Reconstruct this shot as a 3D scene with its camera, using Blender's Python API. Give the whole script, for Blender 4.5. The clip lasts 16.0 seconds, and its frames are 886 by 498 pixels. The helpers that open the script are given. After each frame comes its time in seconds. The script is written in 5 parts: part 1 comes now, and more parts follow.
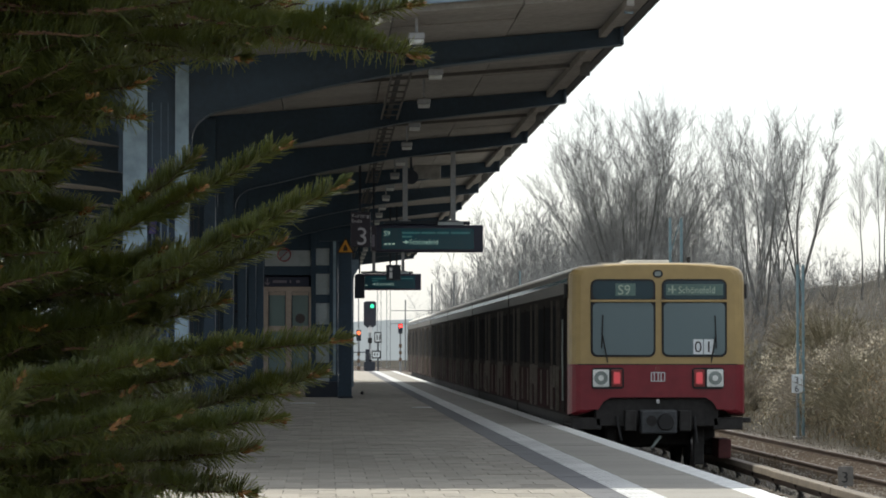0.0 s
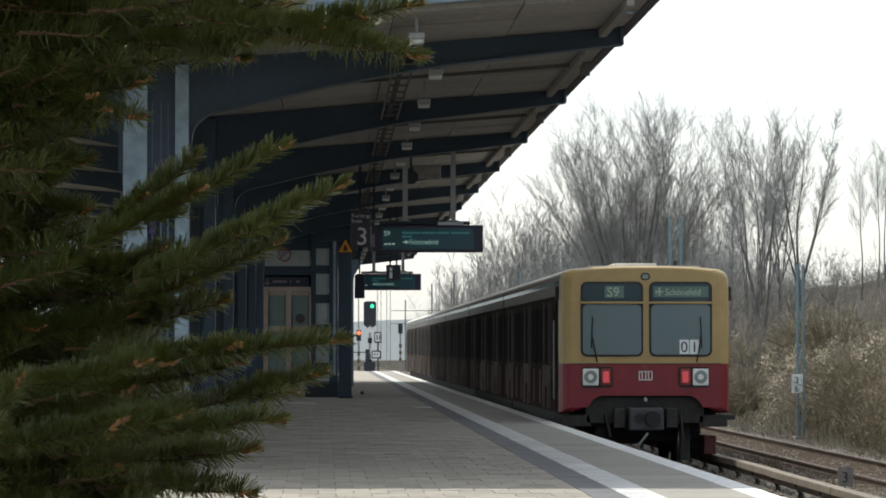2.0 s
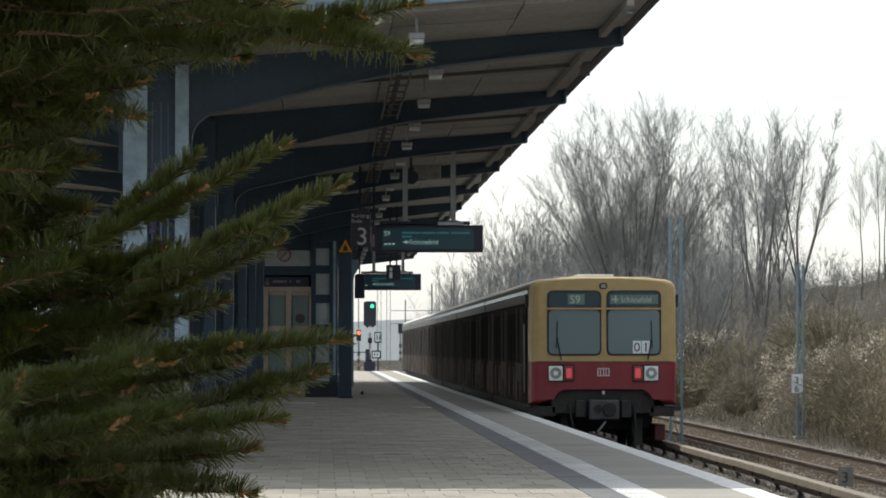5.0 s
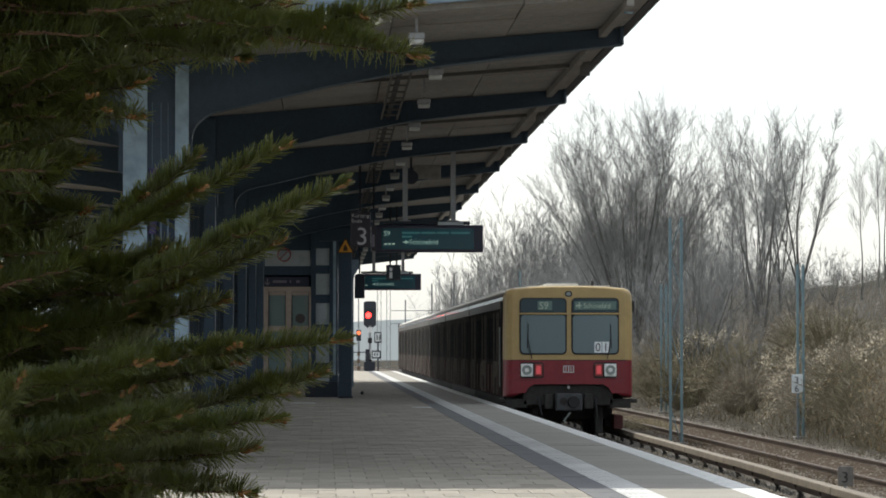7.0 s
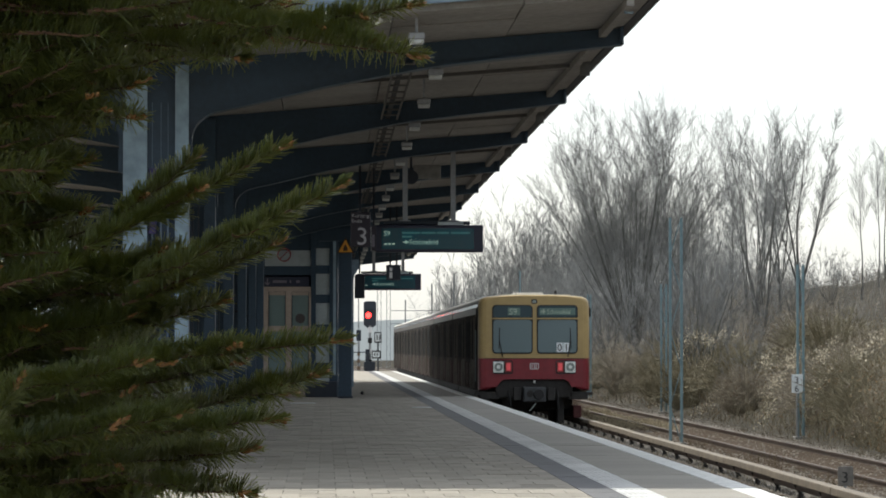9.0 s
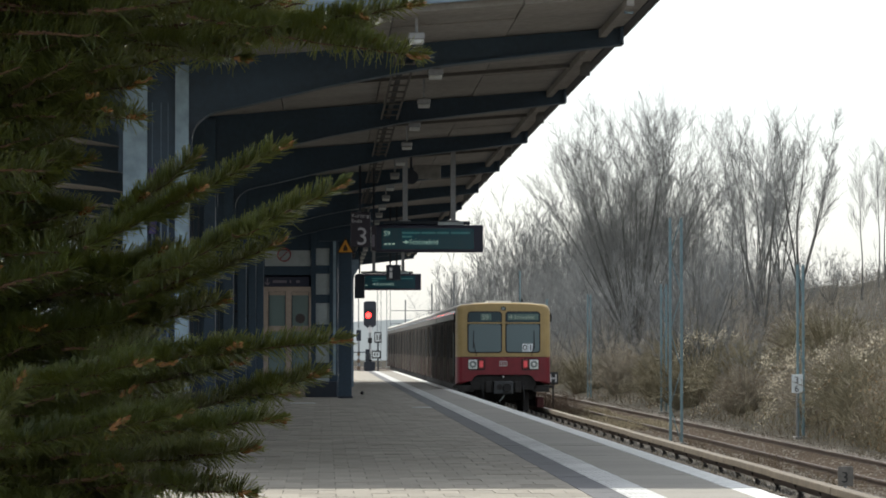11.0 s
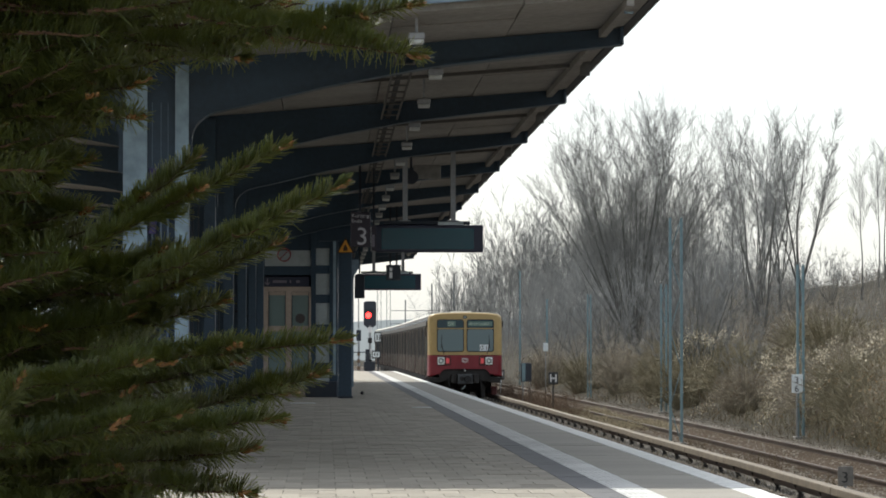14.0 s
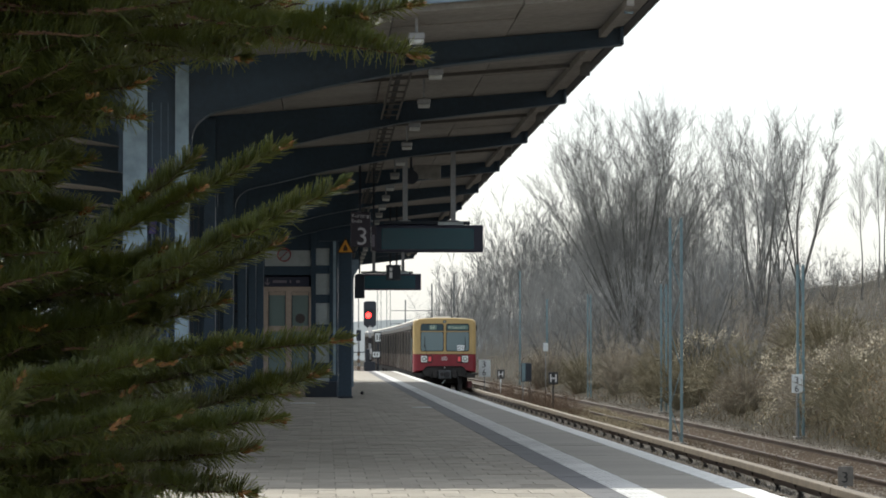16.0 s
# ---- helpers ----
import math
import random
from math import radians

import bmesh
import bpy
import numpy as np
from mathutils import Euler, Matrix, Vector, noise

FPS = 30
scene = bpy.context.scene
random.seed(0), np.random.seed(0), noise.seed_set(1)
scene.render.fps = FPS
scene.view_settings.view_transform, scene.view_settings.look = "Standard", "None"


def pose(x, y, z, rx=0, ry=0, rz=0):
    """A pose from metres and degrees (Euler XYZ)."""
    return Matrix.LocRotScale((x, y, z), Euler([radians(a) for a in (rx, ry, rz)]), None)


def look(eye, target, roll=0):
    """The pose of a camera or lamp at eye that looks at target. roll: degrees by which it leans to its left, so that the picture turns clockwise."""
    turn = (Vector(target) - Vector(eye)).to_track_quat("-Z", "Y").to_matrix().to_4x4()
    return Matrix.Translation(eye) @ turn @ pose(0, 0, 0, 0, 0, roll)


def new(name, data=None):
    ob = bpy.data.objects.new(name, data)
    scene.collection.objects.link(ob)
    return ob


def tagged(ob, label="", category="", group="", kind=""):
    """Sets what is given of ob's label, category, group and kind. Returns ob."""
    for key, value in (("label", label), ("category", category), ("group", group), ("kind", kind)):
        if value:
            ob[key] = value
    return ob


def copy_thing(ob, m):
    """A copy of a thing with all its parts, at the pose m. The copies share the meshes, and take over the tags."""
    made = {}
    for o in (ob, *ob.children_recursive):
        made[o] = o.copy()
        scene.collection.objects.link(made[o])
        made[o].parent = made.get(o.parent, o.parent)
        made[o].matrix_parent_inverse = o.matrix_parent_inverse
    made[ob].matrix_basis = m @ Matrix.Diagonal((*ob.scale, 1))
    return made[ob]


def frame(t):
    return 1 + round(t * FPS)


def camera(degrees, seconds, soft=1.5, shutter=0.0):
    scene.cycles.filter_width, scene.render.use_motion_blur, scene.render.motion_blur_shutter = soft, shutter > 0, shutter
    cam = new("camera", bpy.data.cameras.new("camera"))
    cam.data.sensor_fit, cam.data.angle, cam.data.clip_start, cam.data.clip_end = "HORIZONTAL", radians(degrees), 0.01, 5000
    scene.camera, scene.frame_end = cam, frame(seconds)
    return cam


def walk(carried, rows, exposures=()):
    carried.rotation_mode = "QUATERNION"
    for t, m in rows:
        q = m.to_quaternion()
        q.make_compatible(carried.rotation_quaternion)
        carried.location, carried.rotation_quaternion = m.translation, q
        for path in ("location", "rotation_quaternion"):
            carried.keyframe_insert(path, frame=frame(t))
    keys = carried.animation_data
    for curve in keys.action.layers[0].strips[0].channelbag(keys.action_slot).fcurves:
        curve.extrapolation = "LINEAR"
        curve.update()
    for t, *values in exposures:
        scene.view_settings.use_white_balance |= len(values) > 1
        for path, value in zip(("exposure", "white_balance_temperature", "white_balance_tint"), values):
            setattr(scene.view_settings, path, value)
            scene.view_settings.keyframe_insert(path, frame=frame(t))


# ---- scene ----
# camera on a tripod at the platform's end, long lens; y runs along the track, platform top is z = 0
CAM = (0.0, 0.0, 1.30)
cam = camera(15.70, 16.0, soft=1.8)
view = look(CAM, (3.641, 100.0, 1.30 + 3.096))
walk(cam, [(0.0, view), (16.0, view)], exposures=[(0.0, 0.35), (16.0, 0.35)])

# world and sun
SUN_ELEV, SUN_AZ = 51.0, -36.0      # degrees above the horizon, degrees from +y towards +x
world = bpy.data.worlds.new("sky")
scene.world = world
world.use_nodes = True
wn = world.node_tree.nodes
wl = world.node_tree.links
sky = wn.new("ShaderNodeTexSky")
sky.sky_type = "NISHITA"
sky.sun_disc = False
sky.sun_elevation = radians(SUN_ELEV)
sky.sun_rotation = radians(SUN_AZ)
sky.air_density, sky.dust_density, sky.ozone_density = 1.0, 2.0, 2.0
veil = wn.new("ShaderNodeMix")         # thin bright haze over the whole sky
veil.data_type = "RGBA"
veil.inputs["Factor"].default_value = 0.6
veil.inputs["B"].default_value = (6.2, 6.4, 6.3, 1)
wl.new(sky.outputs[0], veil.inputs["A"])
wl.new(veil.outputs["Result"], wn["Background"].inputs[0])
wn["Background"].inputs[1].default_value = 0.15

sun = new("sun", bpy.data.lights.new("sun", "SUN"))
sun.data.energy = 3.7
sun.data.angle = radians(1.0)
sun.data.color = (0.98, 0.96, 0.87)
az, el = radians(SUN_AZ), radians(SUN_ELEV)
sun.matrix_world = look((math.sin(az) * math.cos(el) * 50, math.cos(az) * math.cos(el) * 50, math.sin(el) * 50), (0, 0, 0))


# ---- materials ----
def material(name, color, rough=0.6, metal=0.0, grain=40.0, vary=0.25, bump=0.1, stain=1.5, tint=None, island=0.0, spec=0.5):
    """Two scales of variation: fine grain and broad stains, with a fine relief."""
    m = bpy.data.materials.new(name)
    m.use_nodes = True
    n, l = m.node_tree.nodes, m.node_tree.links
    b = n["Principled BSDF"]
    b.inputs["Roughness"].default_value = rough
    b.inputs["Metallic"].default_value = metal
    b.inputs["Specular IOR Level"].default_value = spec
    co = n.new("ShaderNodeTexCoord")
    fine, broad = n.new("ShaderNodeTexNoise"), n.new("ShaderNodeTexNoise")
    fine.inputs["Scale"].default_value, fine.inputs["Detail"].default_value = grain, 5
    broad.inputs["Scale"].default_value, broad.inputs["Detail"].default_value = stain, 4
    for t in (fine, broad):
        l.new(co.outputs["Object"], t.inputs["Vector"])
    add = n.new("ShaderNodeMath")
    add.operation = "ADD"
    l.new(fine.outputs["Fac"], add.inputs[0])
    l.new(broad.outputs["Fac"], add.inputs[1])
    last = add
    if island:
        info = n.new("ShaderNodeObjectInfo") if island < 0 else n.new("ShaderNodeNewGeometry")
        mul = n.new("ShaderNodeMath")
        mul.operation = "MULTIPLY_ADD"
        l.new(info.outputs["Random" if island < 0 else "Random Per Island"], mul.inputs[0])
        mul.inputs[1].default_value = abs(island)
        l.new(add.outputs[0], mul.inputs[2])
        last = mul
    ramp = n.new("ShaderNodeMapRange")
    ramp.inputs["From Min"].default_value, ramp.inputs["From Max"].default_value = 0.6, 1.4 + abs(island)
    l.new(last.outputs[0], ramp.inputs["Value"])
    mix = n.new("ShaderNodeMix")
    mix.data_type = "RGBA"
    dark = tuple(c * (1 - vary) for c in color)
    light = tint if tint else tuple(min(1, c * (1 + vary)) for c in color)
    mix.inputs["A"].default_value, mix.inputs["B"].default_value = (*dark, 1), (*light, 1)
    l.new(ramp.outputs[0], mix.inputs["Factor"])
    l.new(mix.outputs["Result"], b.inputs["Base Color"])
    if bump:
        bp = n.new("ShaderNodeBump")
        bp.inputs["Strength"].default_value, bp.inputs["Distance"].default_value = bump, 0.01
        l.new(fine.outputs["Fac"], bp.inputs["Height"])
        l.new(bp.outputs[0], b.inputs["Normal"])
    return m


def let_through(m, color, share):
    """Thin leaves and needles pass some of the light that falls on their far side."""
    n, l = m.node_tree.nodes, m.node_tree.links
    thin, mix = n.new("ShaderNodeBsdfTranslucent"), n.new("ShaderNodeMixShader")
    thin.inputs["Color"].default_value = (*color, 1)
    mix.inputs["Fac"].default_value = share
    l.new(n["Principled BSDF"].outputs[0], mix.inputs[1])
    l.new(thin.outputs[0], mix.inputs[2])
    l.new(mix.outputs[0], n["Material Output"].inputs["Surface"])


def glowing(name, color, strength):
    m = bpy.data.materials.new(name)
    m.use_nodes = True
    b = m.node_tree.nodes["Principled BSDF"]
    b.inputs["Base Color"].default_value = (*[c * 0.3 for c in color], 1)
    b.inputs["Emission Color"].default_value = (*color, 1)
    b.inputs["Emission Strength"].default_value = strength
    return m


def glass(name, color, rough=0.03, through_light=0.0, spec=0.5):
    m = bpy.data.materials.new(name)
    m.use_nodes = True
    b = m.node_tree.nodes["Principled BSDF"]
    b.inputs["Base Color"].default_value = (*color, 1)
    b.inputs["Roughness"].default_value = rough
    b.inputs["IOR"].default_value = 1.5
    b.inputs["Specular IOR Level"].default_value = spec
    b.inputs["Transmission Weight"].default_value = through_light
    return m


PAVING = material("concrete_paving", (0.265, 0.24, 0.20), 0.85, grain=30, vary=0.36, bump=0.25, stain=0.7, island=-0.5)
PAVING_FIELD = material("concrete_paver_field", (0.265, 0.24, 0.20), 0.85, grain=30, vary=0.36, bump=0.25, stain=0.7, island=0.5)
JOINT = material("joint_sand", (0.085, 0.078, 0.066), 0.95, vary=0.3)
STONE = material("ballast_stone", (0.16, 0.14, 0.12), 0.9, grain=3, vary=0.6, bump=0, island=0.8, tint=(0.36, 0.33, 0.28), spec=0.06)
WHITE_WORN = material("worn_white_guide_slab", (0.53, 0.53, 0.52), 0.75, grain=25, vary=0.3, bump=0.15, stain=1.2, island=-0.4)
PAVING_DARK = material("dark_tactile_paving", (0.12, 0.12, 0.125), 0.85, grain=30, vary=0.25, bump=0.25)
PAVING_WARM = material("edge_paving", (0.26, 0.243, 0.213), 0.85, grain=30, vary=0.3, bump=0.25, stain=0.7, island=-0.3)
WHITE_PAINT = material("white_line_paint", (0.62, 0.62, 0.60), 0.7, grain=18, vary=0.4, bump=0.15, stain=3)
CONCRETE = material("concrete", (0.27, 0.26, 0.24), 0.9, grain=20, vary=0.3, bump=0.3)
BALLAST = material("ballast", (0.13, 0.115, 0.10), 0.95, grain=18, vary=0.6, bump=0.8, stain=0.8, spec=0.06)
SOIL = material("dry_grass_soil", (0.05, 0.045, 0.036), 0.95, grain=6, vary=0.5, bump=0.6, stain=0.15, spec=0.06)
RAIL = material("rusty_rail_steel", (0.10, 0.075, 0.06), 0.6, 0.4, grain=20, vary=0.4)
RAIL_TOP = material("polished_rail_head", (0.5, 0.5, 0.5), 0.3, 1.0, grain=60, vary=0.15)
WOOD_GUARD = material("weathered_guard_board", (0.17, 0.14, 0.105), 0.75, grain=12, vary=0.35, bump=0.3, stain=2)
SLEEPER = material("sleeper_wood", (0.10, 0.075, 0.055), 0.9, grain=10, vary=0.4, bump=0.4, spec=0.06)
BLUE_STEEL = material("dark_blue_painted_steel", (0.021, 0.046, 0.074), 0.5, grain=15, vary=0.3, bump=0.05, stain=1)
BLACK_STEEL = material("near_black_blue_steel", (0.012, 0.018, 0.03), 0.5, grain=15, vary=0.3, bump=0.05)
GALV = material("pale_blue_galvanised_steel", (0.25, 0.34, 0.40), 0.5, 0.2, grain=8, vary=0.3, bump=0.05, stain=2)
SOFFIT = material("grey_brown_soffit_panel", (0.275, 0.26, 0.24), 0.9, grain=10, vary=0.3, bump=0.15, stain=0.7)
ROOFING = material("dark_roofing", (0.07, 0.07, 0.075), 0.9)
GREY_STEEL = material("grey_steel", (0.3, 0.31, 0.32), 0.5, 0.4, grain=20, vary=0.2)
YELLOW = material("ochre_yellow_train_paint", (0.40, 0.285, 0.118), 0.38, grain=6, vary=0.12, bump=0.02, stain=1.0)
RED = material("wine_red_train_paint", (0.19, 0.012, 0.022), 0.35, grain=6, vary=0.2, bump=0.02, stain=1.2)
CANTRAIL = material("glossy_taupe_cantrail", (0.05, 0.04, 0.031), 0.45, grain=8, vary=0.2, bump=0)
UNDER = material("sooty_underframe", (0.028, 0.026, 0.025), 0.8, grain=12, vary=0.5, bump=0.3)
ROOF_LIGHT = material("pale_train_roof", (0.60, 0.57, 0.50), 0.5, grain=6, vary=0.25, stain=1)
RUBBER = material("black_rubber", (0.015, 0.015, 0.016), 0.7, vary=0.2)
# Side colours carry the canopy's shade: near-black against the cab's paints.
SIDE_DARK = material("shade_darkened_side_panel", (0.026, 0.022, 0.02), 0.9, grain=8, vary=0.3, bump=0.02, spec=0.1)
SIDE_RED = material("shade_darkened_wine_red_side", (0.028, 0.009, 0.009), 0.9, grain=8, vary=0.35, bump=0.02, spec=0.1)
GLINT_STRIP = material("polished_dark_glint_strip", (0.03, 0.026, 0.022), 0.12, grain=8, vary=0.2, bump=0)
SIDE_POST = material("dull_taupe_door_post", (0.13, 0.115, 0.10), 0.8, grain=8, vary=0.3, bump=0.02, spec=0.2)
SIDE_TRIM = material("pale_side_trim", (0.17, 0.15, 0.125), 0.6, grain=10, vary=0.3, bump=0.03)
TRAIN_GLASS = glass("train_window_glass", (0.16, 0.215, 0.23), 0.08)
SIDE_GLASS = glass("side_window_glass", (0.007, 0.008, 0.009), 0.9, spec=0.05)
HEADER_GLASS = glass("destination_glass", (0.035, 0.065, 0.08), 0.12)
ROLL_GREEN = material("roller_sign_green", (0.10, 0.17, 0.15), 0.5, grain=20, vary=0.2, bump=0)
ROLL_TEXT = material("roller_sign_lettering", (0.42, 0.50, 0.40), 0.5, grain=20, vary=0.15, bump=0)
CARD = material("white_card", (0.75, 0.80, 0.82), 0.6, grain=20, vary=0.08, bump=0)
LENS_GREY = material("grey_lamp_lens", (0.25, 0.29, 0.28), 0.2, grain=40, vary=0.3)
TAIL_DARK = material("dark_red_lens", (0.20, 0.03, 0.03), 0.3, grain=40, vary=0.2)
COUPLER = material("cast_coupler_grey", (0.07, 0.075, 0.08), 0.6, 0.3, grain=20, vary=0.4, bump=0.2)
PICKUP = material("dull_red_shoe_beam", (0.09, 0.02, 0.02), 0.7, grain=15, vary=0.4)
SOFFIT_DARK = material("sooty_purlin", (0.11, 0.104, 0.097), 0.9, grain=15, vary=0.3)
GALV_BLUE = material("blue_grey_sheet", (0.16, 0.22, 0.28), 0.6, 0.1, grain=10, vary=0.25)
GALV_MAST = material("pale_turquoise_mast_steel", (0.16, 0.24, 0.265), 0.6, 0.2, grain=8, vary=0.25)
MAST_FAR = material("grey_mast_steel", (0.13, 0.14, 0.145), 0.7, grain=8, vary=0.2)
NOTICE = material("violet_blue_notice", (0.05, 0.04, 0.12), 0.5, vary=0.2)
LAMP_COVER = material("milky_lamp_cover", (0.55, 0.56, 0.54), 0.35, grain=10, vary=0.2)
MILK = material("milky_glass", (0.42, 0.47, 0.48), 0.3, grain=6, vary=0.15, bump=0.02)
DOOR_BROWN = material("pale_brown_door_frame", (0.40, 0.32, 0.265), 0.6, grain=15, vary=0.2)
DOOR_GLASS = glass("grey_green_door_glass", (0.19, 0.26, 0.26), 0.12)
RING_RED = material("dull_red_notice", (0.28, 0.05, 0.06), 0.5, vary=0.2)
WARN_DARK = material("dark_brown_sign_ink", (0.06, 0.03, 0.015), 0.5, vary=0.2)
SIGN_DARK = material("dark_plum_sign_panel", (0.028, 0.022, 0.035), 0.4, vary=0.2, bump=0.02)
SIGN_WHITE_DIM = material("off_white_lettering", (0.50, 0.49, 0.52), 0.5, vary=0.15)
LETTER_DULL = material("dull_plum_lettering", (0.17, 0.15, 0.18), 0.5, vary=0.15)
BLACK_PLATE = material("black_enamel_plate", (0.02, 0.022, 0.024), 0.4, vary=0.2)
CARD_GREY = material("pale_grey_enamel", (0.66, 0.70, 0.71), 0.5, grain=15, vary=0.15)
GRASS = material("dry_grass_blades", (0.075, 0.058, 0.036), 0.9, grain=4, vary=0.4, bump=0, island=0.6, tint=(0.15, 0.115, 0.07), spec=0.06)
GRASS_PALE = material("bleached_grass", (0.28, 0.245, 0.16), 0.9, grain=4, vary=0.4, bump=0, island=0.6, tint=(0.50, 0.43, 0.30), spec=0.06)
# Scrub grey is lifted to hold the distance haze in its colour.
SCRUB = material("haze_paled_scrub_twigs", (0.28, 0.268, 0.245), 0.9, grain=3, vary=0.4, bump=0, island=0.5, tint=(0.34, 0.315, 0.28), spec=0.06)
STALK = material("red_brown_stalks", (0.15, 0.105, 0.075), 0.9, grain=4, vary=0.4, bump=0, island=0.5, spec=0.06)
LEAF = material("withered_leaves", (0.17, 0.115, 0.06), 0.8, grain=4, vary=0.4, bump=0, island=0.8, tint=(0.20, 0.135, 0.075), spec=0.06)
BOARD_OLD = material("rusty_weathered_board", (0.17, 0.16, 0.145), 0.8, grain=15, vary=0.35)
WALL_DARK = material("unseen_dark_wall", (0.07, 0.055, 0.05), 0.9, grain=12, vary=0.3, bump=0.2)
STICKER = material("grey_sticker", (0.07, 0.06, 0.06), 0.5, vary=0.2)
LENS_WHITE = material("white_lamp_reflector", (0.75, 0.77, 0.75), 0.3, grain=20, vary=0.1)
TAIL_RED = glowing("tail_light_red", (1.0, 0.13, 0.15), 0.26)
SIGN_NAVY = material("navy_sign_panel", (0.018, 0.022, 0.045), 0.4, grain=20, vary=0.2, bump=0.02)
SIGN_SCREEN = glass("teal_display_glass", (0.012, 0.075, 0.10), 0.2)
SIGN_TEXT = glowing("display_text_pale_teal", (0.40, 0.75, 0.66), 0.32)
SIGN_TEXT_DIM = glowing("display_text_dim_teal", (0.05, 0.30, 0.32), 0.16)
SIGN_WHITE = material("white_sign_lettering", (0.65, 0.65, 0.65), 0.5, grain=30, vary=0.15)
WARN_YELLOW = material("warning_yellow", (0.75, 0.33, 0.03), 0.45, grain=30, vary=0.15)
RED_GLOW = glowing("signal_red", (1.0, 0.02, 0.016), 9.0)
GREEN_GLOW = glowing("signal_green", (0.05, 0.9, 0.45), 1.2)
AMBER_GLOW = glowing("signal_amber", (1.0, 0.20, 0.07), 1.4)
BARK = material("grey_bark", (0.12, 0.117, 0.11), 0.9, grain=10, vary=0.35, bump=0.2, spec=0.06)
# Twigs paler than their trunks: haze over the bank is put into the grey.
TWIG = material("haze_paled_twigs", (0.225, 0.227, 0.22), 0.9, grain=3, vary=0.3, bump=0, spec=0.06)
FIR_BARK = material("fir_twig_bark", (0.085, 0.045, 0.022), 0.8, grain=60, vary=0.4, bump=0.3)
NEEDLE = material("fir_needle", (0.024, 0.062, 0.019), 0.36, grain=8, vary=0.5, bump=0, island=0.7, tint=(0.105, 0.14, 0.034), spec=0.6)
let_through(NEEDLE, (0.52, 0.50, 0.08), 0.31)
BUD = material("fir_bud", (0.20, 0.10, 0.033), 0.25, grain=80, vary=0.4, bump=0.2)
# Pale glow that stands for the haze before the distant treeline.
HAZE = glowing("painted_distant_haze", (0.48, 0.53, 0.54), 0.52)
DRY = material("dry_shrub_stems", (0.285, 0.265, 0.222), 0.9, grain=4, vary=0.5, bump=0, island=0.6, tint=(0.45, 0.39, 0.305), spec=0.06)
SEED = material("pale_seed_heads", (0.62, 0.55, 0.42), 0.9, grain=6, vary=0.3, bump=0, island=0.5, spec=0.06)
BRASH = material("olive_brown_brush", (0.20, 0.18, 0.128), 0.9, grain=4, vary=0.5, bump=0, island=0.6, tint=(0.35, 0.31, 0.215), spec=0.06)


# ---- mesh helpers ----
def box(bm, x0, x1, y0, y1, z0, z1, bevel=0.0):
    m = Matrix.LocRotScale(((x0 + x1) / 2, (y0 + y1) / 2, (z0 + z1) / 2), None, (abs(x1 - x0), abs(y1 - y0), abs(z1 - z0)))
    made = bmesh.ops.create_cube(bm, size=1, matrix=m)["verts"]
    if bevel:
        edges = list({e for v in made for e in v.link_edges})
        bmesh.ops.bevel(bm, geom=edges, offset=bevel, segments=2, affect="EDGES", profile=0.5)
    return bm


def boxed(x0, x1, y0, y1, z0, z1, bevel=0.0):
    return box(bmesh.new(), x0, x1, y0, y1, z0, z1, bevel)


def rod(bm, a, b, r0, r1=None, sides=8):
    a, b = Vector(a), Vector(b)
    d = b - a
    q = d.to_track_quat("Z", "Y").to_matrix().to_4x4()
    m = Matrix.Translation((a + b) / 2) @ q
    bmesh.ops.create_cone(bm, cap_ends=True, segments=sides, radius1=r0, radius2=r0 if r1 is None else r1, depth=d.length, matrix=m)
    return bm


def rodded(a, b, r0, r1=None, sides=8):
    return rod(bmesh.new(), a, b, r0, r1, sides)


def prism(bm, outline, axis, lo, hi):
    """Extrudes a closed outline of two coordinates along an axis."""
    def at(p, s):
        return {"x": (s, *p), "y": (p[0], s, p[1]), "z": (*p, s)}[axis]
    a = [bm.verts.new(at(p, lo)) for p in outline]
    b = [bm.verts.new(at(p, hi)) for p in outline]
    n = len(outline)
    for i in range(n):
        bm.faces.new((a[i], a[(i + 1) % n], b[(i + 1) % n], b[i]))
    bm.faces.new(a[::-1])
    bm.faces.new(b)
    bmesh.ops.recalc_face_normals(bm, faces=bm.faces)
    return bm


def rounded(x0, x1, z0, z1, r, steps=4):
    out = []
    for cx, cz, a0 in ((x1 - r, z1 - r, 0), (x0 + r, z1 - r, 90), (x0 + r, z0 + r, 180), (x1 - r, z0 + r, 270)):
        for k in range(steps + 1):
            a = radians(a0 + 90 * k / steps)
            out.append((cx + r * math.cos(a), cz + r * math.sin(a)))
    return out


def mesh_object(name, bm, mat, smooth=False):
    me = bpy.data.meshes.new(name)
    bm.to_mesh(me)
    bm.free()
    me.materials.append(mat)
    if smooth:
        me.shade_smooth()
    return new(name, me)


def part(name, bm, mat, parent, label="", smooth=False):
    ob = mesh_object(name, bm, mat, smooth)
    ob.parent = parent
    if label:
        ob["label"] = label
    return ob


def thing(name, label, category, group="", kind="", at=(0, 0, 0), turn=0):
    ob = new(name)
    ob.empty_display_size = 0.1
    ob.matrix_basis = pose(*at, 0, 0, turn)
    return tagged(ob, label, category, group, kind)


def setting(name, bm, mat, label, category):
    return tagged(mesh_object(name, bm, mat), label, category, "", "structure")


